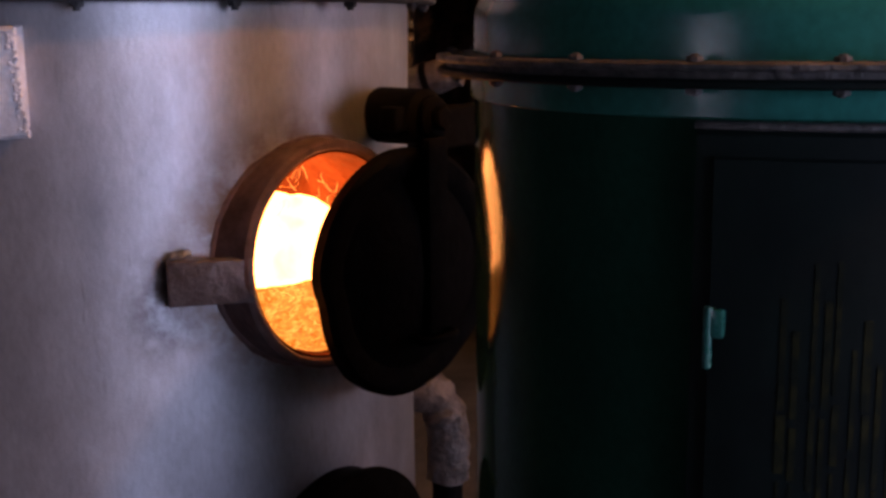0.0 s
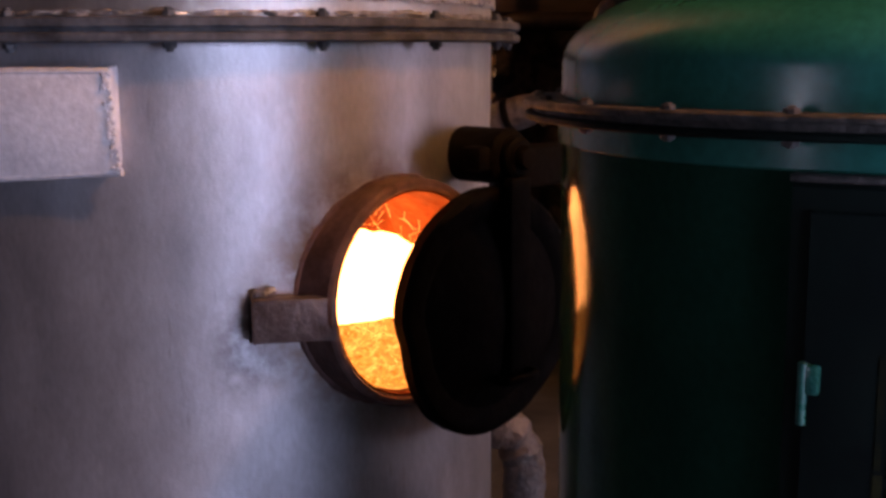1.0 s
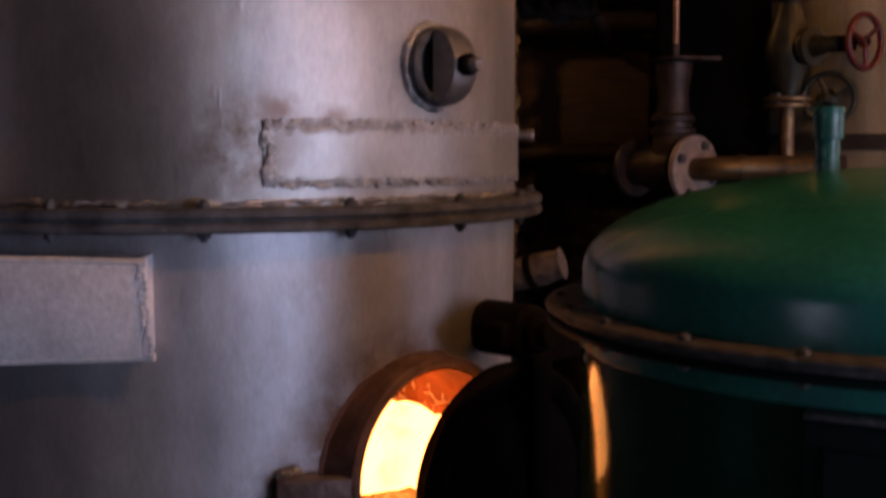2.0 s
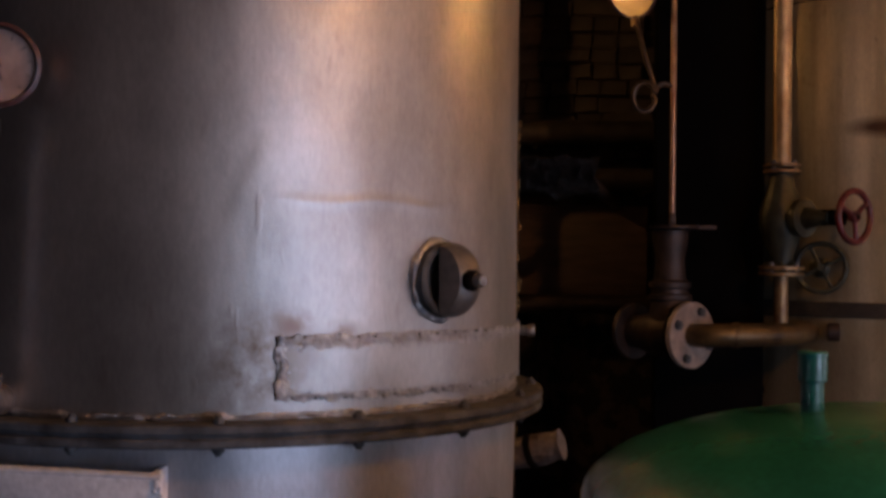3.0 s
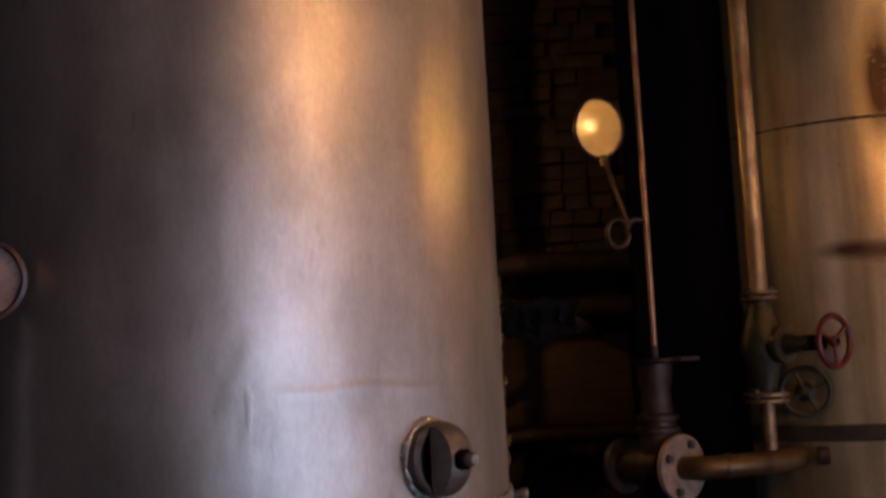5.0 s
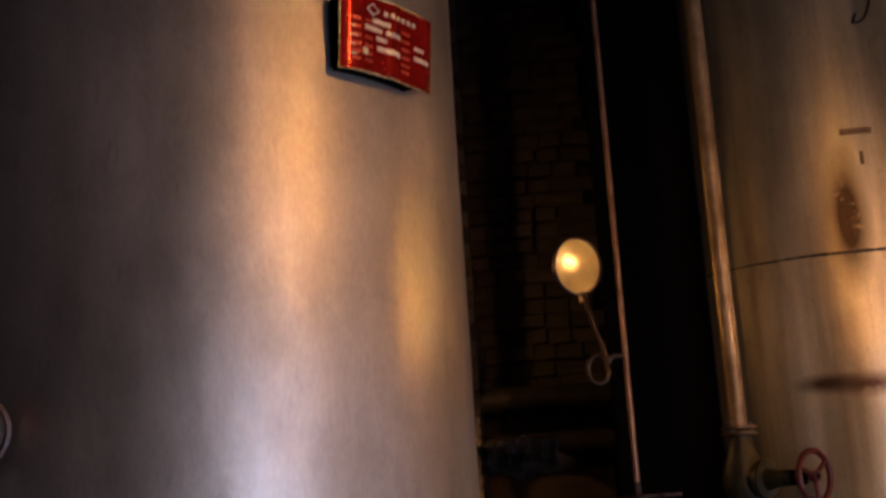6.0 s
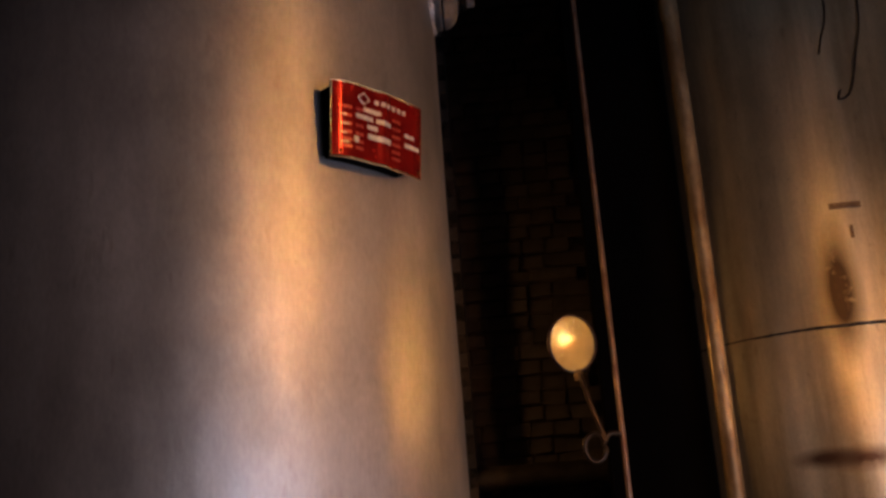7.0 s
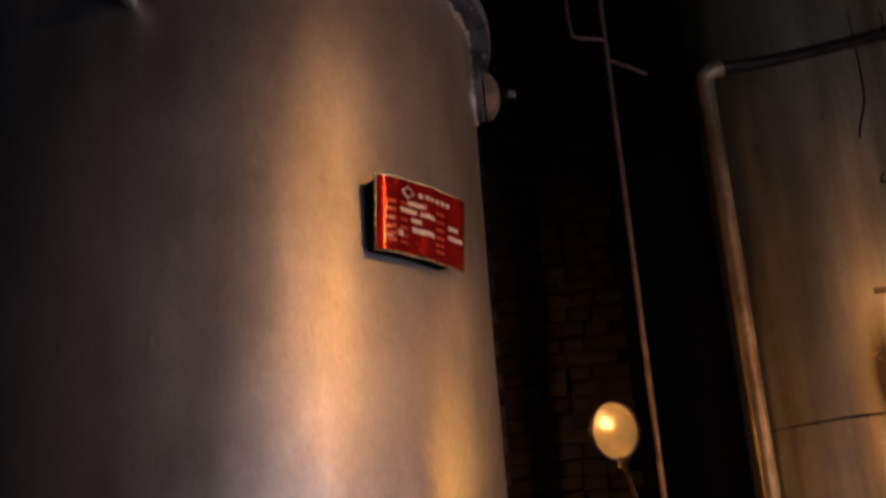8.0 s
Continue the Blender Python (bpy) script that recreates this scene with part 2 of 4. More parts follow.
def brick_material():
    k = Mat("old_brick")
    info = k.t.nodes.new("ShaderNodeObjectInfo")
    tone = k.ramp(info.outputs["Random"], [(0.0, (0.056, 0.042, 0.038)), (0.5, (0.076, 0.057, 0.051)), (1.0, (0.098, 0.073, 0.064))])
    patch = k.ramp(k.noise(11.0, 6), [(0.35, (0.5,) * 3), (0.7, (1.0,) * 3)])
    k.colour(k.mix(1.0, tone, patch, "MULTIPLY"))
    k.rough(0.75, 0.95, 30.0)
    k.bump(0.8, (k.noise(40.0, 6), 0.006))
    return k.m


def glass(name, rough=0.02, ior=1.45):
    k = Mat(name)
    k.colour((1.0, 1.0, 1.0))
    k.rough(rough)
    k.b.inputs["Transmission Weight"].default_value = 1.0
    k.b.inputs["IOR"].default_value = ior
    return k.m


def flame(name, stops, strength, scale, stretch):
    k = Mat(name)
    f = k.noise(scale, 5, stretch)
    k.colour((0.02, 0.01, 0.005))
    k.rough(0.9)
    k.glow(k.ramp(f, stops), strength)
    return k.m


M_REDPLATE = red_plate()
M_BRICK = brick_material()
M_GLASS = glass("gauge_glass")
M_FOGGED = glass("fogged_glass", 0.07, 1.45)
M_FLAME = flame("flame", [(0.28, (1.0, 0.24, 0.03)), (0.40, (1.0, 0.32, 0.07)), (0.7, (1.0, 0.36, 0.09))], 9.0, 5.0, (1, 1, 0.4))
M_EMBER = flame("glowing_embers", [(0.34, (0.55, 0.10, 0.006)), (0.52, (0.85, 0.22, 0.018)), (0.68, (1.0, 0.46, 0.08))], 0.85, 90.0, (1, 1, 1))
M_SPARK = flame("spark", [(0.3, (1.0, 0.42, 0.07)), (0.7, (1.0, 0.5, 0.12))], 1.7, 9.0, (1, 1, 1))
M_BULB = flame("lit_bulb", [(0.3, (1.0, 0.68, 0.32)), (0.7, (1.0, 0.72, 0.36))], 30.0, 3.0, (1, 1, 1))

# ---- builders ----
UP = Vector((0, 0, 1))


def part(name, bm, material, parent=None, label="", smooth=True):
    bmesh.ops.recalc_face_normals(bm, faces=bm.faces)
    me = bpy.data.meshes.new(name)
    bm.to_mesh(me)
    bm.free()
    me.materials.append(material)
    if smooth:
        me.polygons.foreach_set("use_smooth", [True] * len(me.polygons))
        me.set_sharp_from_angle(angle=radians(38))
    return hang(new(name, me), parent, label)


def hang(ob, parent, label=""):
    if parent is not None:
        ob.parent = parent
        if parent.parent is None:
            ob.matrix_parent_inverse = parent.matrix_basis.inverted()
    return tagged(ob, label)


def thing(name, at, label, category, group="", kind=""):
    ob = new(name)
    ob.empty_display_size = 0.05
    ob.matrix_basis = Matrix.Translation(at)
    return tagged(ob, label, category, group, kind)


def join(*bms):
    out = bmesh.new()
    for b in bms:
        me = bpy.data.meshes.new("join")
        b.to_mesh(me)
        b.free()
        out.from_mesh(me)
        bpy.data.meshes.remove(me)
    return out


def moved(bm, m):
    bm.transform(m)
    return bm


def box(sx, sy, sz, bevel=0.0, m=None, segs=2):
    bm = bmesh.new()
    bmesh.ops.create_cube(bm, size=1.0, matrix=Matrix.Diagonal((sx, sy, sz, 1)))
    if bevel:
        bmesh.ops.bevel(bm, geom=bm.edges[:], offset=bevel, segments=segs, affect="EDGES", profile=0.5)
    return moved(bm, m) if m else bm


def lathe(profile, segs=48, m=None, a0=0.0, a1=360.0, closed=False):
    """Turns (radius, height) pairs about z."""
    bm = bmesh.new()
    full = abs(a1 - a0) > 359.9
    steps = segs if full else segs + 1
    rings = []
    for i in range(steps):
        a = radians(a0 + (a1 - a0) * i / segs)
        rings.append([bm.verts.new((r * math.cos(a), r * math.sin(a), h)) for r, h in profile])
    k = len(profile)
    for i in range(segs):
        p, q = rings[i], rings[(i + 1) % steps]
        for j in range(k if closed else k - 1):
            a, b = j, (j + 1) % k
            bm.faces.new((p[a], q[a], q[b], p[b]))
    if not full and closed:
        bm.faces.new(rings[0])
        bm.faces.new(rings[-1][::-1])
    bmesh.ops.remove_doubles(bm, verts=bm.verts, dist=1e-5)
    return moved(bm, m) if m else bm


def rod(r, h0, h1, segs=20, m=None, bevel=0.0):
    b = min(bevel, r * 0.4)
    prof = [(0, h0), (r - b, h0), (r, h0 + b), (r, h1 - b), (r - b, h1), (0, h1)] if b else [(0, h0), (r, h0), (r, h1), (0, h1)]
    return lathe(prof, segs, m)


def ring(r_in, r_out, h0, h1, segs=64, m=None, bevel=0.003, a0=0.0, a1=360.0):
    b = min(bevel, (r_out - r_in) * 0.3, (h1 - h0) * 0.3)
    prof = [(r_in, h0), (r_out - b, h0), (r_out, h0 + b), (r_out, h1 - b), (r_out - b, h1), (r_in, h1)]
    return lathe(prof, segs, m, a0, a1, closed=True)


def tube(points, r, segs=14, wobble=0.0, smooth=6, cap=True):
    """A round bar swept along a smooth path through the points."""
    pts = [Vector(p) for p in points]
    path = []
    if smooth and len(pts) > 2:
        ext = [pts[0] * 2 - pts[1]] + pts + [pts[-1] * 2 - pts[-2]]
        for i in range(1, len(ext) - 2):
            a, b, c, d = ext[i - 1:i + 3]
            for s in range(smooth):
                t = s / smooth
                path.append(0.5 * (2 * b + (c - a) * t + (2 * a - 5 * b + 4 * c - d) * t * t + (3 * b - a - 3 * c + d) * t ** 3))
        path.append(pts[-1])
    else:
        path = pts
    bm = bmesh.new()
    side = None
    rings = []
    for i, p in enumerate(path):
        d = (path[min(i + 1, len(path) - 1)] - path[max(i - 1, 0)]).normalized()
        if side is None:
            side = d.orthogonal().normalized()
        side = (side - d * side.dot(d)).normalized()
        up = d.cross(side)
        rr = r + (noise.noise(p * 45) * wobble if wobble else 0)
        rings.append([bm.verts.new(p + (side * math.cos(2 * math.pi * j / segs) + up * math.sin(2 * math.pi * j / segs)) * (rr + (noise.noise(p * 70 + side * j) * wobble if wobble else 0))) for j in range(segs)])
    for a, b in zip(rings, rings[1:]):
        for j in range(segs):
            bm.faces.new((a[j], a[(j + 1) % segs], b[(j + 1) % segs], b[j]))
    if cap:
        bm.faces.new(rings[0][::-1])
        bm.faces.new(rings[-1])
    return bm


def nut(r, h, m=None):
    bm = bmesh.new()
    bmesh.ops.create_cone(bm, cap_ends=True, segments=6, radius1=r, radius2=r, depth=h)
    bmesh.ops.bevel(bm, geom=bm.edges[:], offset=min(r, h) * 0.12, segments=1, affect="EDGES")
    return moved(bm, m) if m else bm


def facing(at, az, tilt=0.0):
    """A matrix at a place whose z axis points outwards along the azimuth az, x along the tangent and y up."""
    a = radians(az)
    n = Vector((math.cos(a) * math.cos(radians(tilt)), math.sin(a) * math.cos(radians(tilt)), math.sin(radians(tilt))))
    x = UP.cross(n).normalized()
    y = n.cross(x)
    m = Matrix((x, y, n)).transposed().to_4x4()
    return Matrix.Translation(at) @ m


def on_axis(axis, az, r, z):
    a = radians(az)
    return Vector((axis[0] + r * math.cos(a), axis[1] + r * math.sin(a), z))


def curved_plate(axis, r0, r1, a0, a1, z0, z1, segs=24, bevel=0.002):
    return moved(ring(r0, r1, z0, z1, segs, None, bevel, a0, a1), Matrix.Translation((axis[0], axis[1], 0)))


def weld(points, r=0.006, step=0.007):
    """A ragged weld bead along a polyline."""
    pts = [Vector(p) for p in points]
    dense = []
    for a, b in zip(pts, pts[1:]):
        k = max(1, int((b - a).length / step))
        dense += [a.lerp(b, i / k) for i in range(k)]
    dense.append(pts[-1])
    dense = [p + Vector((random.uniform(-1, 1), random.uniform(-1, 1), random.uniform(-1, 1))) * r * 0.55 for p in dense]
    return tube(dense, r, 8, r * 0.8, smooth=3)


def spatter(points, half, lift, out, gap=0.0035, seed=1):
    """A broad hand-laid weld: overlapping flattened beads in a ragged band, half its half-width."""
    rnd = random.Random(seed)
    pts = [Vector(p) for p in points]
    bm = bmesh.new()
    for a, b in zip(pts, pts[1:]):
        along = (b - a).normalized()
        n = max(1, int((b - a).length / gap))
        for i in range(n):
            p = a.lerp(b, (i + rnd.random()) / n)
            nrm = out(p)
            side = nrm.cross(along)
            p = p + side * rnd.uniform(-1, 1) * half
            s = rnd.uniform(0.55, 1.25) * half * 0.55
            fr = Matrix((along, side, nrm)).transposed().to_4x4()
            bmesh.ops.create_icosphere(bm, subdivisions=1, radius=s, matrix=Matrix.Translation(p) @ fr @ Matrix.Rotation(rnd.uniform(-0.7, 0.7), 4, "Z") @ Matrix.Diagonal((rnd.uniform(0.7, 1.5), 1, lift / half * rnd.uniform(0.7, 1.4), 1)))
    return bm


def arc_points(axis, r, a0, a1, z, n=24):
    return [on_axis(axis, a0 + (a1 - a0) * i / n, r, z) for i in range(n + 1)]


def shell(axis, r, z0, z1, holes=(), da=1.0, dz=0.01, a0=0.0, a1=360.0, dents=0.0, ridge=None):
    """A plate cylinder with round holes (azimuth, height, radius) left out of it."""
    na, nz = int(round((a1 - a0) / da)), int(round((z1 - z0) / dz))
    full = a1 - a0 > 359.9
    bm = bmesh.new()
    grid = []
    for i in range(na if full else na + 1):
        a = a0 + (a1 - a0) * i / na
        col = []
        for j in range(nz + 1):
            z = z0 + (z1 - z0) * j / nz
            p = on_axis(axis, a, r, z)
            d = dents * noise.noise(Vector((p.x * 2.2, p.y * 2.2, z * 1.6))) if dents else 0.0
            if ridge:
                d += ridge(a, z)
            col.append(bm.verts.new(on_axis(axis, a, r + d, z)))
        grid.append(col)
    for i in range(na):
        p, q = grid[i], grid[(i + 1) % len(grid)]
        am = a0 + (a1 - a0) * (i + 0.5) / na
        for j in range(nz):
            zm = z0 + (z1 - z0) * (j + 0.5) / nz
            if any(math.hypot(r * math.sin(radians(am - ha)), zm - hz) < hr and math.cos(radians(am - ha)) > 0 for ha, hz, hr in holes):
                continue
            bm.faces.new((p[j], q[j], q[j + 1], p[j + 1]))
    bmesh.ops.delete(bm, geom=[v for v in bm.verts if not v.link_faces], context="VERTS")
    return bm


def mesh_of(name, bm, material):
    bmesh.ops.recalc_face_normals(bm, faces=bm.faces)
    me = bpy.data.meshes.new(name)
    bm.to_mesh(me)
    bm.free()
    me.materials.append(material)
    return me


def piece(name, me, m, parent, label=""):
    ob = new(name, me)
    ob.matrix_basis = m
    return hang(ob, parent, label)

# ---- the boiler house ----
X0, X1, Y0, Y1, ROOF, THICK = -3.2, 3.4, -3.4, 5.2, 5.2, 0.25


def structure(name, bm, material, label, category, smooth=False):
    return tagged(part(name, bm, material, None, "", smooth), label, category, "", "structure")


def slab(x0, x1, y0, y1, z0, z1):
    return box(x1 - x0, y1 - y0, z1 - z0, 0, pose((x0 + x1) / 2, (y0 + y1) / 2, (z0 + z1) / 2))


structure("floor", slab(X0 - THICK, X1 + THICK, Y0 - THICK, Y1 + THICK, -0.2, 0.0), M_CONCRETE, "worn sooty grey concrete floor of the boiler house", "floor")
structure("ceiling", slab(X0 - THICK, X1 + THICK, Y0 - THICK, Y1 + THICK, ROOF, ROOF + 0.2), M_PLASTER, "dark sooty plastered ceiling", "ceiling")
wall_north = structure("wall_north", slab(X0 - THICK, X1 + THICK, Y1, Y1 + THICK, 0, ROOF), M_MORTAR, "old dark brick wall behind the boilers", "wall")
# The south opening is unseen and cut only to suit the fill lamp.
structure("wall_south", join(slab(X0 - THICK, 1.35, Y0 - THICK, Y0, 0, ROOF), slab(3.05, X1 + THICK, Y0 - THICK, Y0, 0, ROOF), slab(1.35, 3.05, Y0 - THICK, Y0, 0, 1.25), slab(1.35, 3.05, Y0 - THICK, Y0, 2.25, ROOF)), M_PLASTER, "sooty plastered wall with an opening added for the south fill", "wall")
structure("wall_east", join(slab(X1, X1 + THICK, Y0, -2.8, 0, ROOF), slab(X1, X1 + THICK, -0.5, 0.8, 0, ROOF), slab(X1, X1 + THICK, 2.7, Y1, 0, ROOF), slab(X1, X1 + THICK, 0.8, 2.7, 0, 0.4), slab(X1, X1 + THICK, 0.8, 2.7, 1.8, ROOF), slab(X1, X1 + THICK, -2.8, -0.5, 2.25, ROOF)), M_BOUNCE_WALL, "unseen wall made pale to bounce warm light, with an open doorway and a low side window", "wall")
structure("wall_west", join(slab(X0 - THICK, X0, Y0, -2.2, 0, ROOF), slab(X0 - THICK, X0, -1.8, Y1, 0, ROOF), slab(X0 - THICK, X0, -2.2, -1.8, 0, 1.1), slab(X0 - THICK, X0, -2.2, -1.8, 1.7, ROOF)), M_PLASTER, "sooty plastered wall with a small window opening", "wall")
structure("ground", slab(-60, 60, -60, 60, -0.3, -0.21), M_CONCRETE, "pale yard ground outside the doorway", "ground")

# ---- silver boiler ----
B, RB = (-0.668, 2.231), 0.600
PORT_AZ, PORT_Z, PORT_RO, PORT_RI, PORT_L = -40.5, 0.941, 0.1825, 0.166, 0.050
ASH_AZ, ASH_Z, ASH_R = -38.0, 0.405, 0.155


def at_boiler(az, r, z):
    return on_axis(B, az, r, z)


def bolt_mesh(name, r, h, stud, material):
    return mesh_of(name, join(nut(r, h, pose(0, 0, h / 2)), rod(r * 0.55, 0, stud, 10, None, 0.001)), material)


def furnace_door(parent, az, z, r, rr, dt, dz, burnt=0.085):
    """A round dished cast cover, hung on a boss, with a strap and rim."""
    m = facing(at_boiler(az, rr, z), az) @ pose(dt, dz, 0)
    prof = [(0, 0.0), (r - 0.008, 0.0), (r, 0.006), (r, 0.026), (r - 0.01, 0.034), (r - 0.035, 0.034), (r - 0.05, 0.026), (r * 0.45, 0.044), (0, 0.05)]
    disc = lathe(prof, 96)
    # the rim is burnt back below the latch side
    for v in disc.verts:
        th = math.degrees(math.atan2(v.co.y, v.co.x)) % 360
        k = min(1.0, max(0.0, (th - 166) / 24)) * min(1.0, max(0.0, (345 - th) / 40)) if th > 166 else 0.0
        k = k * k * (3 - 2 * k)
        f = 1 - burnt * k * (1 - 0.35 * max(0.0, math.sin(radians((th - 190) * 2)))) + 0.006 * noise.noise(Vector((v.co.x, v.co.y, 0)) * 30)
        v.co.x *= f
        v.co.y *= f
    part("cover_plate", moved(disc, m), M_CAST, parent, "black dished cast-iron cover with a burnt rim")
    return m


def crease(a, z):
    """A faint rolled ridge across part of the upper plate."""
    a = a - 360 if a > 180 else a
    w = max(0.0, 1 - ((a + 49) / 19) ** 2)
    zc = 1.712 + 0.004 * math.sin(a * 0.35)
    ridge = 0.0013 * w * math.exp(-((z - zc) / 0.007) ** 2)
    # crumpled upright dents
    for ac, zc, half, amp, lean in ((-72.5, 1.86, 0.13, 0.0003, 6.0), (-75.0, 1.72, 0.09, -0.0003, -8.0), (-71.0, 1.73, 0.05, 0.0005, 40.0), (-73.5, 1.68, 0.045, 0.0005, 48.0), (-70.5, 1.65, 0.04, -0.0004, 36.0), (-75.5, 1.63, 0.04, 0.0004, 44.0), (-69.0, 1.78, 0.06, 0.0004, 12.0)):
        v = max(0.0, 1 - ((z - zc) / half) ** 2) ** 2
        ridge += amp * v * math.exp(-((a - ac - lean * (z - zc)) / 1.5) ** 2)
    return ridge


def silver_boiler():
    ob = thing("vertical_boiler", (B[0], B[1], 0), "large vertical steel boiler in aluminium paint with an open firing port", "boiler")
    centre = Matrix.Translation((B[0], B[1], 0))
    part("lower_shell", shell(B, RB, 0.02, 1.336, [(PORT_AZ, PORT_Z, PORT_RO - 0.0095), (ASH_AZ, ASH_Z, ASH_R - 0.012)], 1.0, 0.01, dents=0.006), M_LOWER_BRIGHT, ob, "stained aluminium-painted lower shell plate, brightened in its base colour")
    part("upper_shell", shell(B, RB, 1.367, 3.20, [], 1.0, 0.005, dents=0.005, ridge=crease), M_UPPER, ob, "smooth aluminium-painted upper shell")
    part("crown", lathe([(0.60, 3.225), (0.60, 3.30), (0.585, 3.36), (0.53, 3.43), (0.40, 3.50), (0.2, 3.54), (0, 3.55)], 72, centre), M_UPPER, ob)
    part("base_ring", ring(0.56, 0.66, 0.0, 0.03, 72, centre), M_FLANGE, ob)
    flange = part("joint_flange", join(ring(0.594, 0.655, 1.334, 1.349, 96, centre), ring(0.594, 0.655, 1.354, 1.370, 96, centre), ring(0.594, 0.648, 1.349, 1.354, 96, centre, 0.001)), M_FLANGE, ob, "rusty bolted joint flange")
    top = part("top_flange", join(ring(0.594, 0.652, 3.198, 3.213, 96, centre), ring(0.594, 0.652, 3.217, 3.232, 96, centre), ring(0.594, 0.645, 3.213, 3.217, 96, centre, 0.001)), M_FLANGE, ob)
    nut_me = bolt_mesh("bolt", 0.0105, 0.008, 0.013, M_FLANGE)
    for k in range(18):
        az = -94.5 + 20.0 * k
        for fl, zt, zb in ((flange, 1.370, 1.334), (top, 3.232, 3.198)):
            piece("bolt", nut_me, Matrix.Translation(at_boiler(az, 0.634, zt)) @ pose(0, 0, 0, 0, 0, 17 * k), fl)
            piece("bolt", nut_me, Matrix.Translation(at_boiler(az, 0.634, zb)) @ pose(0, 0, 0, 180, 0, 31 * k), fl)
    # weld runs at the joints
    part("weld_bead", weld(arc_points(B, RB + 0.001, -150, 40, 1.376, 60), 0.004, 0.016), M_WELD, ob)
    part("weld_bead", weld(arc_points(B, RB + 0.001, -150, 40, 3.192, 60), 0.005, 0.016), M_WELD, ob)
    # long reinforcing strip above the joint
    strip = part("reinforcing_strip", curved_plate(B, RB - 0.004, RB + 0.008, -65.5, 14, 1.407, 1.487, 60), M_UPPER, ob, "welded reinforcing strip with ragged bead")
    def outward(p):
        return Vector((p.x - B[0], p.y - B[1], 0)).normalized()

    part("weld_bead", spatter(arc_points(B, RB + 0.0075, -65.5, 14, 1.4885, 60), 0.0095, 0.0032, outward, 0.0020, 1), M_WELD, strip, "ragged hand-laid weld bead")
    part("weld_bead", spatter(arc_points(B, RB + 0.0065, -65.5, 14, 1.4065, 60), 0.0088, 0.0032, outward, 0.0020, 2), M_WELD, strip, "ragged hand-laid weld bead")
    part("weld_bead", spatter([at_boiler(-65.3, RB + 0.0065, 1.403), at_boiler(-65.3, RB + 0.0065, 1.491)], 0.0100, 0.0036, outward, 0.0019, 3), M_WELD, strip, "ragged hand-laid weld bead")
    for zz in (1.4965, 1.4005):
        part("undercut", weld(arc_points(B, RB + 0.0004, -65.8, 14, zz, 60), 0.0014, 0.012), M_SEAL, strip, "dark undercut line")
    part("undercut", weld([at_boiler(-66.2, RB + 0.0004, 1.400), at_boiler(-66.2, RB + 0.0004, 1.497)], 0.0016, 0.01), M_SEAL, strip, "dark undercut line")
    # firing port
    m = facing(at_boiler(PORT_AZ, 0, PORT_Z), PORT_AZ)
    end = RB + PORT_L
    prof = [(PORT_RI, 0.44), (PORT_RI, end - 0.004), (PORT_RI + 0.004, end), (PORT_RO - 0.004, end), (PORT_RO, end - 0.004), (PORT_RO, 0.52)]
    part("port_neck", lathe(prof, 96, m), M_SOOT, ob, "heat-darkened steel port neck")
    part("neck_lining", ring(PORT_RI - 0.004, PORT_RI - 0.0006, 0.44, end - 0.006, 72, m, 0.001), M_REFRACTORY, ob, "scorched fire-clay lining")
    part("weld_bead", tube([m @ Vector((PORT_RO * math.cos(a), PORT_RO * math.sin(a), math.sqrt(RB ** 2 - (PORT_RO * math.cos(a)) ** 2))) for a in [2 * math.pi * i / 60 for i in range(61)]], 0.006, 8, 0.003, 2, False), M_SOOT, ob)
    # latch bar welded beside the port
    bar = join(box(0.125, 0.066, 0.028, 0.003, facing((-0.346, 1.676, 0.929), -77)), box(0.05, 0.060, 0.05, 0.003, facing((-0.375, 1.70, 0.929), -66)))
    part("latch_bar", bar, M_LATCH, ob, "short flat steel latch bar")
    part("weld_bead", weld([(-0.405, 1.676, 0.894), (-0.405, 1.676, 0.965), (-0.375, 1.682, 0.968)], 0.006), M_WELD, ob)
    # swung-aside furnace door on its pivot boss
    md = furnace_door(ob, PORT_AZ, PORT_Z, 0.215, end + 0.006, 0.145, -0.056)
    part("strap", box(0.050, 0.34, 0.018, 0.004, md @ pose(0.035, 0.06, 0.048)), M_CAST, ob)
    part("door_handle", tube([md @ Vector(p) for p in ((-0.02, -0.10, 0.04), (-0.02, -0.10, 0.075), (0.05, -0.10, 0.075), (0.05, -0.10, 0.04))], 0.008, 10), M_CAST, ob)
    mb = facing(at_boiler(PORT_AZ, 0, PORT_Z), PORT_AZ) @ pose(0.186, 0.206, 0)
    boss = part("pivot_boss", join(rod(0.047, 0.57, 0.690, 28, mb, 0.010), rod(0.034, 0.690, 0.708, 24, mb, 0.006)), M_CAST, ob, "black cast pivot boss")
    part("nut", nut(0.021, 0.02, mb @ pose(0, 0, 0.714)), M_CAST, boss)
    part("pivot_arm", join(box(0.20, 0.070, 0.05, 0.008, mb @ pose(0.10, -0.02, 0.67)), box(0.03, 0.04, 0.04, 0.006, mb @ pose(-0.058, 0.0, 0.66))), M_CAST, ob)
    # ash door below
    ma = facing(at_boiler(ASH_AZ, 0, ASH_Z), ASH_AZ)
    part("ash_neck", lathe([(ASH_R - 0.02, 0.52), (ASH_R - 0.02, 0.655), (ASH_R, 0.655), (ASH_R, 0.53)], 64, ma), M_CAST, ob)
    part("ash_cover", lathe([(0, 0.695), (0.08, 0.69), (ASH_R - 0.01, 0.675), (ASH_R + 0.012, 0.668), (ASH_R + 0.012, 0.656), (0, 0.656)], 64, ma), M_CAST, ob)
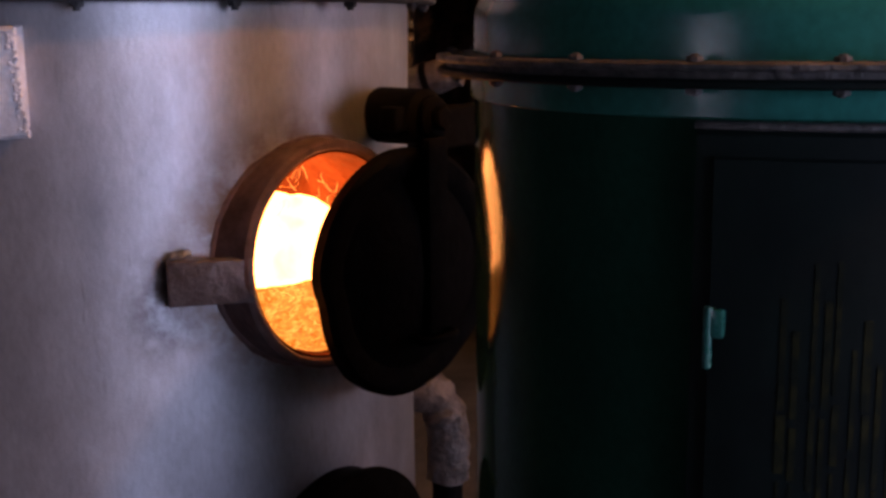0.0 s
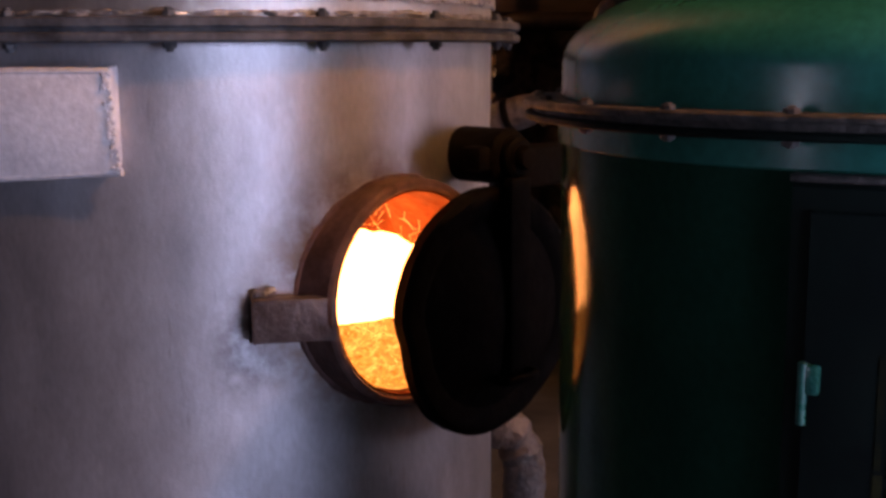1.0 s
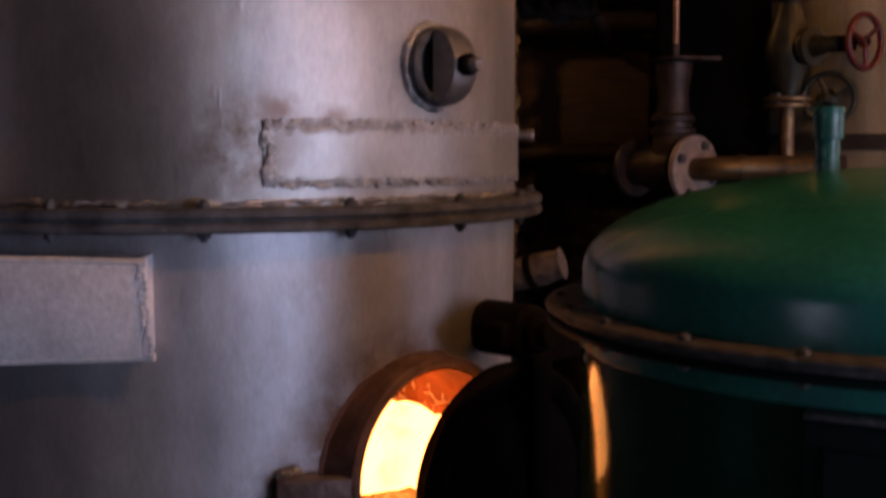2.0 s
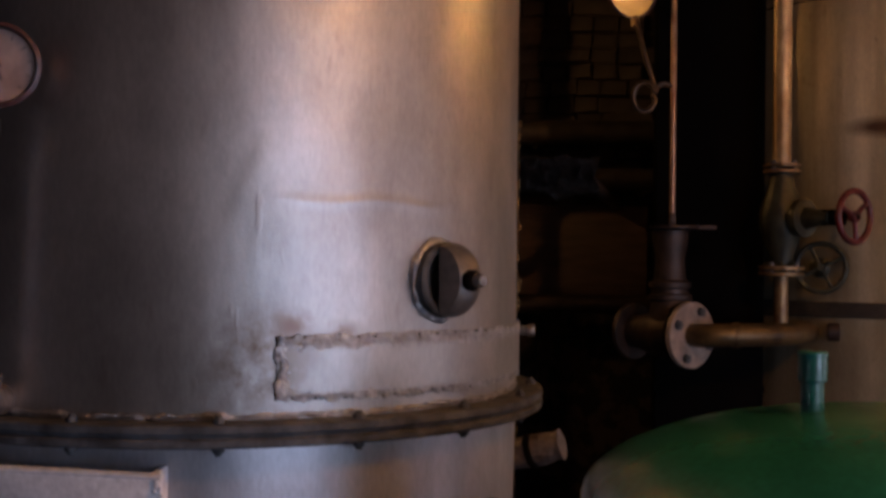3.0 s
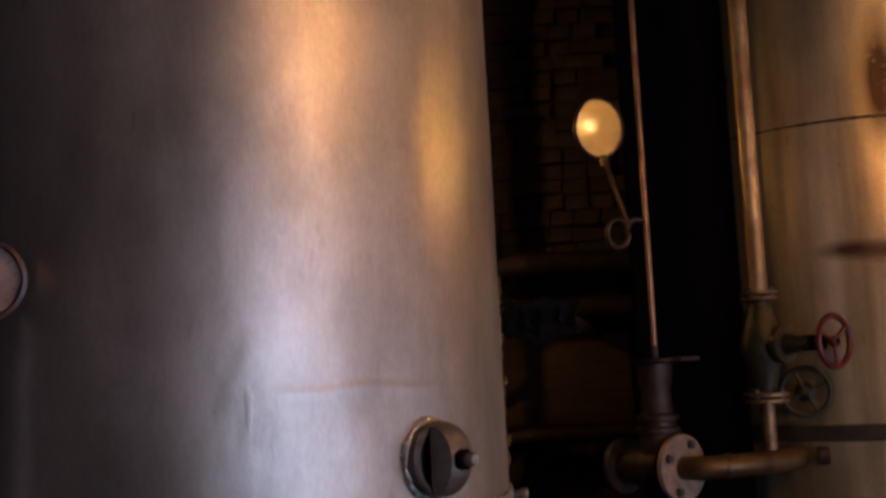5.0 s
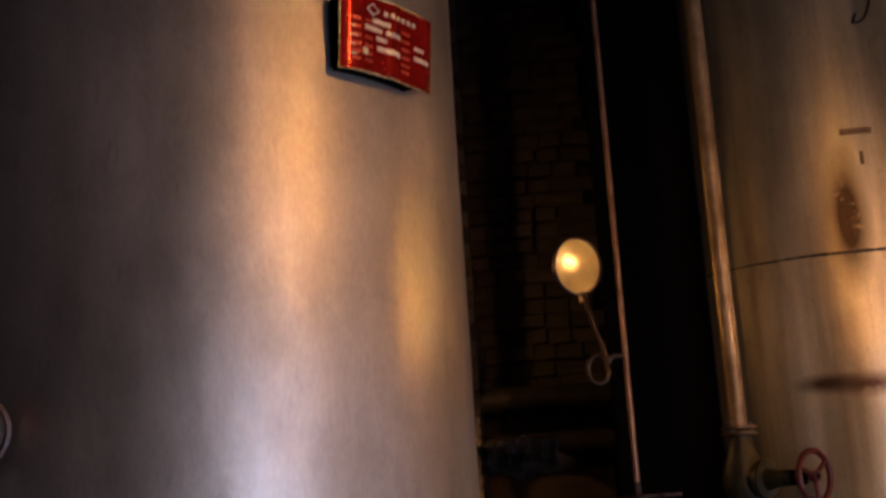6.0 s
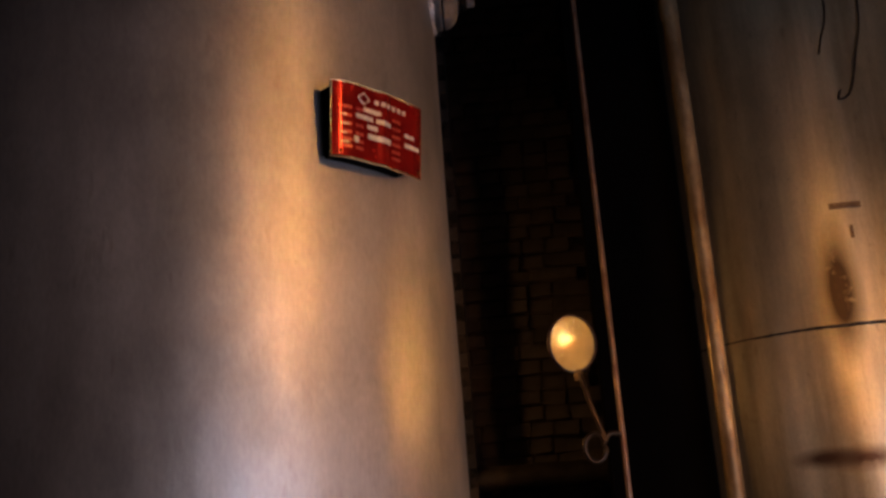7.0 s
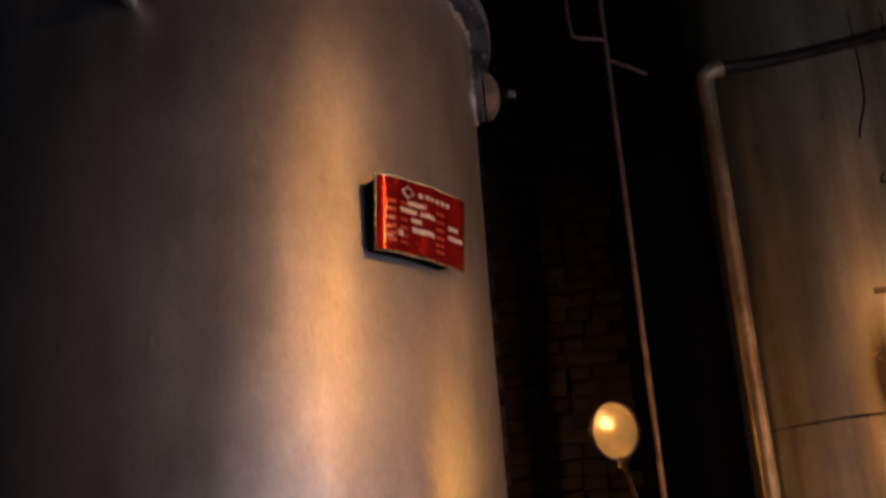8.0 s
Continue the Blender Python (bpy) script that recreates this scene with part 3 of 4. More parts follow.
    # furnace lining
    part("furnace_lining", shell(B, 0.47, 0.30, 1.50, [(PORT_AZ, PORT_Z, PORT_RI + 0.008)], 2.0, 0.015), M_REFRACTORY, ob, "fire-brick furnace lining")
    part("furnace_roof", lathe([(0, 1.34), (0.25, 1.32), (0.47, 1.22)], 48, centre), M_REFRACTORY, ob)
    part("grate", lathe([(0, 0.62), (0.47, 0.62)], 48, centre), M_CAST, ob)
    return ob


def hand_hole(az, z, r=0.066):
    """An inspection hole: weld ring, short neck, dark recess and a domed cap cut flat on one side, with nut and stud."""
    ob = thing("hand_hole", at_boiler(az, RB, z), "round hand hole with a dark steel cap and nut", "hand hole", "boiler hand holes")
    m = facing(at_boiler(az, 0, z), az)
    part("weld_ring", tube([m @ Vector((r * math.cos(a), r * math.sin(a), RB + 0.001)) for a in [2 * math.pi * i / 48 for i in range(49)]], 0.006, 8, 0.004, 2, False), M_WELD, ob)
    part("neck", lathe([(r - 0.002, RB - 0.02), (r - 0.002, RB + 0.020), (r - 0.006, RB + 0.024), (r - 0.013, RB + 0.024), (r - 0.015, RB + 0.02), (r - 0.015, RB - 0.01), (0, RB - 0.01)], 56, m), M_FLANGE, ob)
    cap = bmesh.new()
    bmesh.ops.create_uvsphere(cap, u_segments=40, v_segments=20, radius=r - 0.003, matrix=Matrix.Diagonal((1, 1, 0.62, 1)))
    for co, no in (((0, 0, 0), (0, 0, -1)), ((-0.030, 0, 0), (-1, 0, 0.28))):
        cut = bmesh.ops.bisect_plane(cap, geom=cap.verts[:] + cap.edges[:] + cap.faces[:], plane_co=co, plane_no=no, clear_outer=True)
        bmesh.ops.contextual_create(cap, geom=[e for e in cut["geom_cut"] if isinstance(e, bmesh.types.BMEdge)])
    part("cap", moved(cap, m @ pose(0, 0, RB + 0.028)), M_CAPSTEEL, ob, "dark polished domed cap")
    part("nut", nut(0.0185, 0.018, m @ pose(0, 0, RB + 0.074)), M_CAST, ob)
    part("stud", rod(0.0105, RB + 0.06, RB + 0.100, 16, m, 0.0015), M_BOLT, ob)
    return ob


M_CAPSTEEL = simple("dark_cap_steel", (0.27, 0.25, 0.25), (0.15, 0.14, 0.14), (0.34, 0.48), 0.7, 14, 0.3, 0.001)


def fire():
    fb = Vector((B[0], B[1], 0))
    bed = bmesh.new()
    rnd = random.Random(4)
    for i in range(260):
        a, rr = rnd.uniform(0, 2 * math.pi), 0.44 * math.sqrt(rnd.random())
        p = fb + Vector((rr * math.cos(a), rr * math.sin(a), 0.66 + 0.10 * rr + rnd.uniform(0, 0.05)))
        s = rnd.uniform(0.02, 0.045)
        r0 = bmesh.ops.create_icosphere(bed, subdivisions=2, radius=s, matrix=Matrix.Translation(p) @ Euler((rnd.random() * 6, rnd.random() * 6, 0)).to_matrix().to_4x4() @ Matrix.Diagonal((1, 0.8, 0.6, 1)))
        for v in r0["verts"]:
            v.co += (v.co - p) * 0.35 * noise.noise(v.co * 30)
    mp = facing(at_boiler(PORT_AZ, 0, PORT_Z), PORT_AZ)
    for i in range(320):
        dx = rnd.uniform(-0.11, 0.12)
        p = mp @ Vector((dx, -math.sqrt(0.166 ** 2 - dx ** 2) + 0.006 + rnd.uniform(0, 0.012), rnd.uniform(0.44, 0.62)))
        s = rnd.uniform(0.0015, 0.005)
        r0 = bmesh.ops.create_icosphere(bed, subdivisions=2, radius=s, matrix=Matrix.Translation(p) @ Matrix.Diagonal((1, 0.9, 0.6, 1)))
        for v in r0["verts"]:
            v.co += (v.co - p) * 0.5 * noise.noise(v.co * 50)
    # The arc sheet glows by itself, standing for firelight on the port floor.
    bed = join(bed, lathe([(0.158, 0.40), (0.158, 0.63)], 30, mp, 215, 330), lathe([(0, 0.655), (0.46, 0.70)], 40, Matrix.Translation(fb)))
    tagged(part("ember_bed", bed, M_EMBER, None, "", False), "glowing orange embers on the grate and a glowing sheet along the port floor", "embers", "", "stuff")
    fl = bmesh.new()
    for i in range(9):
        a = 2 * math.pi * i / 9
        p = fb + Vector((0.20 * math.cos(a) * (0.4 + 0.6 * rnd.random()) + 0.05, 0.20 * math.sin(a) + 0.06, 0.93 + rnd.uniform(-0.02, 0.03)))
        r0 = bmesh.ops.create_icosphere(fl, subdivisions=3, radius=0.12, matrix=Matrix.Translation(p) @ Matrix.Diagonal((1.0, 1.0, 1.0 + 0.2 * rnd.random(), 1)))
        for v in r0["verts"]:
            v.co += (v.co - p) * 0.5 * noise.noise(v.co * 7)
    mp = facing(at_boiler(PORT_AZ, 0, PORT_Z), PORT_AZ)
    for dx, dy, dr, s, fl_h in ((0.02, 0.0, 0.40, 0.13, 0.62), (0.09, -0.01, 0.47, 0.10, 0.72), (0.10, -0.015, 0.55, 0.075, 0.85), (-0.03, 0.0, 0.42, 0.12, 0.65)):
        p = mp @ Vector((dx, dy, dr))
        r0 = bmesh.ops.create_icosphere(fl, subdivisions=3, radius=s, matrix=Matrix.Translation(p) @ Matrix.Diagonal((1, 1, fl_h, 1)))
        for v in r0["verts"]:
            v.co += (v.co - p) * 0.35 * noise.noise(v.co * 14)
    tagged(part("flames", fl, M_FLAME), "white-hot flames filling the furnace", "flames", "", "stuff")
    sp = []
    for i in range(46):
        a, rr = rnd.uniform(-1.6, 1.4), rnd.uniform(0.12, 0.44)
        p = fb + Vector((rr * math.cos(a), rr * math.sin(a), rnd.choice((rnd.uniform(0.73, 0.80), rnd.uniform(1.02, 1.16)))))
        d = Vector((rnd.uniform(-1, 1), rnd.uniform(-1, 1), rnd.uniform(-0.4, 1))) * 0.022
        sp.append(tube([p, p + d + Vector((0, 0, 0.006)), p + d * 2], 0.0005, 5, 0, 3))
    for i in range(100):
        low = i % 2
        dx, dy, dr = rnd.uniform(-0.10, 0.11), (rnd.uniform(-0.135, -0.085) if low else rnd.uniform(0.06, 0.135)), rnd.uniform(0.42, 0.60)
        d = Vector((rnd.uniform(-1, 1), rnd.uniform(-0.35, 0.35) if low else rnd.uniform(-1, 1), rnd.uniform(-0.5, 0.5))) * rnd.uniform(0.012, 0.032)
        bend = Vector((rnd.uniform(-1, 1), rnd.uniform(-1, 1), 0)) * 0.009
        sp.append(tube([mp @ Vector((dx, dy, dr)), mp @ (Vector((dx, dy, dr)) + d + bend), mp @ (Vector((dx, dy, dr)) + d * 2)], rnd.uniform(0.00016, 0.00030), 5, 0, 4))
    tagged(part("sparks", join(*sp), M_SPARK), "orange sparks flying inside the furnace", "sparks", "", "stuff")


silver_boiler()
hand_hole(-37.2, 1.587)
hand_hole(0.0, 3.055, 0.060)
fire()


def side_plate():
    ob = thing("plate_box", at_boiler(-94, RB, 1.14), "pale welded flat plate box fixed on the boiler shell", "plate")
    m = Matrix.Translation((-0.758, 1.608, 1.2255)) @ pose(0, 0, 0, 8, 0, -6)
    front = box(0.376, 0.012, 0.141, 0.003)
    for v in front.verts:
        if v.co.z < 0:
            v.co.z -= 0.06 * (0.188 - v.co.x)
    part("front_plate", moved(front, m), M_PLATE, ob)
    part("top_rim", tube([m @ Vector(p) for p in ((-0.19, 0.0, 0.070), (0.19, 0.0, 0.070))], 0.0065, 8, 0.001, 0), M_PLATE, ob)
    part("bottom_rim", tube([m @ Vector(p) for p in ((-0.19, 0.0, -0.093), (0.19, 0.0, -0.070))], 0.006, 8, 0.001, 0), M_PLATE, ob)
    part("side_web", box(0.01, 0.08, 0.14, 0.002, m @ pose(0.168, 0.043, 0)), M_PLATE, ob)
    part("side_web", box(0.01, 0.26, 0.14, 0.002, m @ pose(-0.182, 0.13, 0)), M_PLATE, ob)
    part("weld_bead", spatter([m @ Vector((0.186, -0.007, -0.072)), m @ Vector((0.185, -0.007, 0.070))], 0.0055, 0.004, lambda p: Vector((0.1, -1, 0)).normalized(), 0.0028, 9), M_PLATE, ob, "ragged pale weld bead")


def wavy(bm, a0, a1):
    """Buckles the thin plate a little across its width."""
    for v in bm.verts:
        a = math.degrees(math.atan2(v.co.y - B[1], v.co.x - B[0]))
        t = (a - a0) / (a1 - a0)
        d = 0.0042 * math.exp(-((t - 0.52) / 0.055) ** 2) + 0.0016 * math.exp(-((t - 0.20) / 0.05) ** 2) - 0.0012 * math.exp(-((t - 0.78) / 0.1) ** 2)
        d -= 0.006 * (max(0.0, 0.10 - t) / 0.10) ** 1.5
        d += 0.0010 * math.sin(9.0 * t) + 0.085 * (v.co.z - 2.60)
        q = Vector((v.co.x - B[0], v.co.y - B[1], 0)).normalized()
        v.co += q * d
    return bm


def nameplate():
    ob = thing("nameplate", at_boiler(-40, RB, 2.60), "red metal nameplate with pale print on a black bracket", "nameplate")
    a0, a1, z0, z1, r = -48.9, -27.6, 2.529, 2.674, 0.640
    part("bracket", curved_plate(B, RB - 0.004, r - 0.014, a0 + 0.6, a1 - 3.2, z0 + 0.004, z1 - 0.006, 20), M_BLACK, ob, "black bracket box")
    plate = part("plate", wavy(curved_plate(B, r - 0.002, r, a0, a1, z0, z1, 60, 0.0005), a0, a1), M_REDPLATE, ob, "curved glossy red plate")
    edge = [at_boiler(a0, r, z0), at_boiler(a0, r, z1)] + arc_points(B, r, a0, a1, z1, 16)[1:] + [at_boiler(a1, r, z0)] + arc_points(B, r, a1, a0, z0, 16)[1:]
    part("gilt_edge", wavy(tube(edge, 0.0021, 6, 0, 0, False), a0, a1), M_GOLD, plate, "thin gilt edge")
    for (az, z) in ((a0 + 1.3, z1 - 0.008), (a1 - 1.3, z1 - 0.008), (a0 + 1.3, z0 + 0.008), (a1 - 1.3, z0 + 0.008)):
        part("screw", rod(0.0035, r - 0.001, r + 0.0025, 12, facing(at_boiler(az, 0, z), az), 0.0008), M_GOLD, plate)

    def bar(aa, ab, za, zb):
        part("print_bar", wavy(curved_plate(B, r - 0.0005, r + 0.0011, a0 + (a1 - a0) * aa, a0 + (a1 - a0) * ab, z0 + (z1 - z0) * za, z0 + (z1 - z0) * zb, 12, 0.0001), a0, a1), M_BAR, plate)

    for k in range(4):
        bar(0.09, 0.13 + 0.02 * (k % 2), 0.55 - 0.12 * k, 0.57 - 0.12 * k)
    for k in range(6):
        bar(0.42 + 0.065 * k, 0.46 + 0.065 * k, 0.80, 0.86)
    for aa, ab, za, zb in ((0.30, 0.48, 0.66, 0.72), (0.22, 0.40, 0.55, 0.61), (0.44, 0.60, 0.55, 0.61), (0.34, 0.45, 0.44, 0.50), (0.35, 0.60, 0.31, 0.38), (0.78, 0.90, 0.50, 0.55), (0.78, 0.97, 0.36, 0.42), (0.20, 0.25, 0.22, 0.30)):
        bar(aa, ab, za, zb)
    for za in (0.13, 0.22, 0.32, 0.43, 0.54, 0.65):
        for aa, ab in ((0.10, 0.18), (0.22, 0.30), (0.62, 0.72)):
            part("print_bar", wavy(curved_plate(B, r - 0.0005, r + 0.0008, a0 + (a1 - a0) * aa, a0 + (a1 - a0) * ab, z0 + (z1 - z0) * za, z0 + (z1 - z0) * (za + 0.040), 10, 0.0001), a0, a1), M_FAINT, plate)
    zc, ac = z0 + 0.83 * (z1 - z0), a0 + 0.30 * (a1 - a0)
    dia = [at_boiler(ac + dx, r + 0.001, zc + dz) for dx, dz in ((-1.3, 0), (0, 0.011), (1.3, 0), (0, -0.011), (-1.3, 0))]
    part("emblem", wavy(tube(dia, 0.0016, 6, 0, 0, False), a0, a1), M_BAR, plate)


def pressure_gauge():
    ob = thing("pressure_gauge", (-0.845, 1.61, 1.40), "round brown-cased pressure gauge on a silver stem", "gauge")
    c = Vector((-0.835, 1.585, 1.905))
    m = facing(c, -72, -4)
    part("case", lathe([(0, -0.03), (0.050, -0.03), (0.057, -0.024), (0.057, 0.006), (0.064, 0.008), (0.064, 0.016), (0.058, 0.018), (0.0555, 0.012), (0.0555, 0.004), (0, 0.004)], 56, m), M_CASE, ob, "brown gauge case")
    dial = part("dial", lathe([(0, 0.0045), (0.0545, 0.0045), (0.0545, 0.006), (0, 0.006)], 48, m), M_DIAL, ob, "yellowed pale dial")
    part("needle", join(box(0.0050, 0.058, 0.0008, 0, m @ pose(-0.002, 0.006, 0.0068, 0, 0, 14)), rod(0.006, 0.006, 0.0078, 16, m)), M_MARK, dial)
    for k in range(11):
        a = radians(225 - 27 * k)
        part("scale_mark", box(0.0022, 0.008, 0.0008, 0, m @ pose(0.046 * math.cos(a), 0.046 * math.sin(a), 0.0066, 0, 0, math.degrees(a) - 90)), M_MARK, dial)
    g = part("glass", lathe([(0, 0.0135), (0.056, 0.0135), (0.056, 0.0155), (0, 0.0155)], 40, m), M_GLASS, ob)
    g.visible_shadow = False
    sx, sy = -0.853, 1.60
    part("stem_fitting", join(rod(0.014, 1.832, 1.846, 6, pose(sx, sy, 0)), rod(0.011, 1.79, 1.835, 16, pose(sx, sy, 0), 0.002), nut(0.0155, 0.026, pose(sx, sy, 1.815))), M_BOLT, ob)
    part("stem", tube([(sx, sy, 1.80), (sx - 0.004, sy + 0.005, 1.65), (sx - 0.010, sy + 0.01, 1.45)], 0.0085, 14), M_STEM, ob, "pale silver stem pipe")
    part("stem_socket", join(rod(0.022, 1.435, 1.452, 20, pose(sx - 0.01, sy + 0.01, 0), 0.003), tube([(sx - 0.01, sy + 0.01, 1.436), (sx - 0.01, sy + 0.02, 1.40), (sx - 0.005, sy + 0.08, 1.392), (sx, sy + 0.14, 1.392)], 0.026, 16, 0.004)), M_LAGGING, ob)


def foil_pipe():
    ob = tagged(part("wrapped_pipe", tube([(-0.090 + 0.003 * math.sin(1.7 * i), 2.70, 1.10 + 0.0065 * i) for i in range(134)], 0.016, 10, 0.012, 0), M_HOSE, None, "", False), "brown foil-wrapped pipe standing behind the boiler", "pipe")
    return ob


def blow_stub():
    m = facing(at_boiler(2, 0, 1.482), 2)
    ob = thing("drain_stub", at_boiler(2, RB, 1.482), "small steel drain stub on the boiler side", "pipe stub")
    part("stub", rod(0.010, 0.595, 0.625, 14, m, 0.001), M_FLANGE, ob)
    part("plug", nut(0.013, 0.014, m @ pose(0, 0, 0.632)), M_BOLT, ob)


def water_cock():
    """A small fitting high on the front of the shell."""
    ob = thing("water_cock", at_boiler(-91, RB, 3.0), "small pale metal cock high on the boiler shell", "cock")
    m = facing(at_boiler(-91, 0, 3.025), -91)
    part("stub", rod(0.016, 0.595, 0.66, 20, m, 0.002), M_BOLT, ob)
    part("hex", nut(0.024, 0.02, m @ pose(0, 0, 0.645)), M_BOLT, ob)
    part("spout", tube([m @ Vector(q) for q in ((0, 0, 0.655), (0, 0, 0.69), (0.0, -0.012, 0.705), (0, -0.04, 0.708))], 0.013, 14), M_BOLT, ob)
    part("lever", box(0.05, 0.010, 0.006, 0.002, m @ pose(-0.02, 0.022, 0.68)), M_BOLT, ob)


water_cock()
side_plate()
nameplate()
pressure_gauge()
foil_pipe()
blow_stub()


def lagged_pipe():
    ob = thing("lagged_pipe", (0.0, 2.66, 0), "pale lagged pipe bend and metal elbow between the boilers", "pipe")
    part("riser", tube([(0.0, 2.66, 0.22), (0.004, 2.66, 0.30), (-0.004, 2.66, 0.37), (-0.03, 2.655, 0.43), (-0.10, 2.64, 0.455), (-0.25, 2.60, 0.46)], 0.050, 20, 0.010), M_LAGGING, ob, "crumpled white lagging")
    part("foot", join(rod(0.036, 0.0, 0.24, 24, pose(0.0, 2.66, 0)), rod(0.07, 0.0, 0.02, 28, pose(0.0, 2.66, 0), 0.003)), M_CAST, ob, "black iron foot pipe")
    part("elbow", tube([(-0.19, 2.70, 1.13), (-0.10, 2.68, 1.155), (0.0, 2.65, 1.185), (0.035, 2.64, 1.195)], 0.036, 20, 0.004), M_LAGGING, ob)
    part("clamp", moved(ring(0.034, 0.042, -0.008, 0.008, 32), Matrix.Translation((-0.035, 2.66, 1.174)) @ Vector((0.9, -0.25, 0.3)).to_track_quat("Z", "Y").to_matrix().to_4x4()), M_CAST, ob, "dark clamp band")


lagged_pipe()

# ---- green boiler ----
G, RG, RR, GZ = (0.460, 1.4616), 0.422, 0.469, 1.263


def green_boiler():
    ob = thing("green_boiler", (G[0], G[1], 0), "small vertical boiler in dark green gloss paint with a domed lid", "boiler")
    c = Matrix.Translation((G[0], G[1], 0))
    part("shell", shell(G, RG, 0.0, 1.245, [], 2.0, 0.05, dents=0.003), M_GREEN_SHADED, ob, "glossy green shell with its shade put into the paint")
    # Ring added in the dome green, standing for light on the shell's top band.
    part("collar", ring(RG - 0.004, RG + 0.004, 1.209, 1.2385, 120, c, 0.0015), M_GREEN, ob, "added ring in brighter green for the lit band under the rim")
    dome = [(RG, 1.262), (RG, 1.305)] + [(RG * math.cos(t), 1.305 + 0.128 * math.sin(t)) for t in [math.pi / 2 * i / 18 for i in range(1, 18)]] + [(0, 1.433)]
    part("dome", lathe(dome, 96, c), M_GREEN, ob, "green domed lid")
    rim = part("rim_flange", join(ring(RG - 0.01, RR, 1.255, GZ, 120, c, 0.002), ring(RG - 0.01, RR - 0.012, 1.2475, 1.255, 120, c, 0.001)), M_RUSTED, ob, "chipped rusty rim flange")
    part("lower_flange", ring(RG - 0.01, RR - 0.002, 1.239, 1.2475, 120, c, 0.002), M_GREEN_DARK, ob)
    b = bolt_mesh("bolt", 0.008, 0.005, 0.007, M_RUSTED)
    for k in range(22):
        az = -120.8 + 360.0 / 22 * k
        piece("bolt", b, Matrix.Translation(on_axis(G, az, RR - 0.018, GZ)), rim)
        piece("bolt", b, Matrix.Translation(on_axis(G, az, RR - 0.018, 1.239)) @ pose(0, 0, 0, 180), rim)
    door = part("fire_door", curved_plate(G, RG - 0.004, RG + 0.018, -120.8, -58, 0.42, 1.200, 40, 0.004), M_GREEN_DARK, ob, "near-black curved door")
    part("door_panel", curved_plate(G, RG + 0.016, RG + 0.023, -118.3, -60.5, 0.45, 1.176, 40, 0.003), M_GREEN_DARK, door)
    part("door_edge", curved_plate(G, RG - 0.002, RG + 0.021, -121.0, -57.8, 1.201, 1.208, 40, 0.002), M_RUSTED, door, "worn bare top edge")
    h = part("hinge", join(moved(box(0.014, 0.028, 0.014, 0.003), facing(on_axis(G, -117.2, RG + 0.026, 1.020), -117.2)), rod(0.0045, -0.032, 0.028, 14, pose(*on_axis(G, -118.2, RG + 0.030, 1.008)), 0.001)), M_GREEN_TEAL, door, "small bright green hinge")
    rnd = random.Random(8)
    for aa in (-109.8, -108.2, -106.2, -104.9, -103.6, -101.6, -100.2, -98.6, -97.0):
        z = 0.80
        while z < 0.965:
            hgt = rnd.uniform(0.05, 0.14)
            part("print_bar", curved_plate(G, RG + 0.0232, RG + 0.0238, aa + rnd.uniform(-0.2, 0.2), aa + rnd.uniform(0.5, 1.0), z, z + hgt, 4, 0.0001), M_YELLOWBAR, door)
            z += hgt + rnd.uniform(0.003, 0.01)
    return ob


def dome_stub():
    ob = thing("dome_stub", (0.338, 1.46, 1.42), "short teal-painted pipe stub on the green dome", "pipe stub")
    part("pipe", rod(0.015, 1.405, 1.472, 24, pose(0.338, 1.46, 0), 0.001), M_GREEN_TEAL, ob)
    part("socket", join(rod(0.019, 1.466, 1.502, 24, pose(0.338, 1.46, 0), 0.002), rod(0.020, 1.498, 1.506, 24, pose(0.338, 1.46, 0), 0.002)), M_GREEN_TEAL, ob)


green_boiler()
dome_stub()

# ---- pipework at the back ----
TX, TY = 0.408, 3.767
VX, VY = 0.759, 3.767


def flange_disc(m, r, h, n, parent, material, name="flange", label=""):
    f = part(name, moved(ring(0.02, r, -h / 2, h / 2, 40, None, 0.003), m), material, parent, label)
    me = bolt_mesh("bolt", 0.15 * r, 0.13 * r, 0.18 * r, M_FLANGE)
    for k in range(n):
        a = 2 * math.pi * (k + 0.5) / n
        piece("bolt", me, m @ pose(0.76 * r * math.cos(a), 0.76 * r * math.sin(a), h / 2), f)
    return f


def thin_pipe():
    ob = thing("riser_pipe", (TX, TY, 1.75), "thin brown steam riser pipe with side branches", "pipe")
    part("riser", tube([(TX, TY, 1.76), (TX, TY, 3.0), (TX, TY, 5.19)], 0.0095, 14), M_THIN, ob)
    part("branch", tube([(0.276, TY, 5.19), (0.276, TY, 4.30), (0.282, TY, 4.09), (0.30, TY, 4.055), (0.385, TY, 4.035), (TX, TY, 4.03)], 0.009, 12), M_THIN, ob)
    part("branch", tube([(TX, TY, 3.945), (0.47, TY, 3.912), (0.55, TY + 0.01, 3.87)], 0.007, 12), M_THIN, ob)


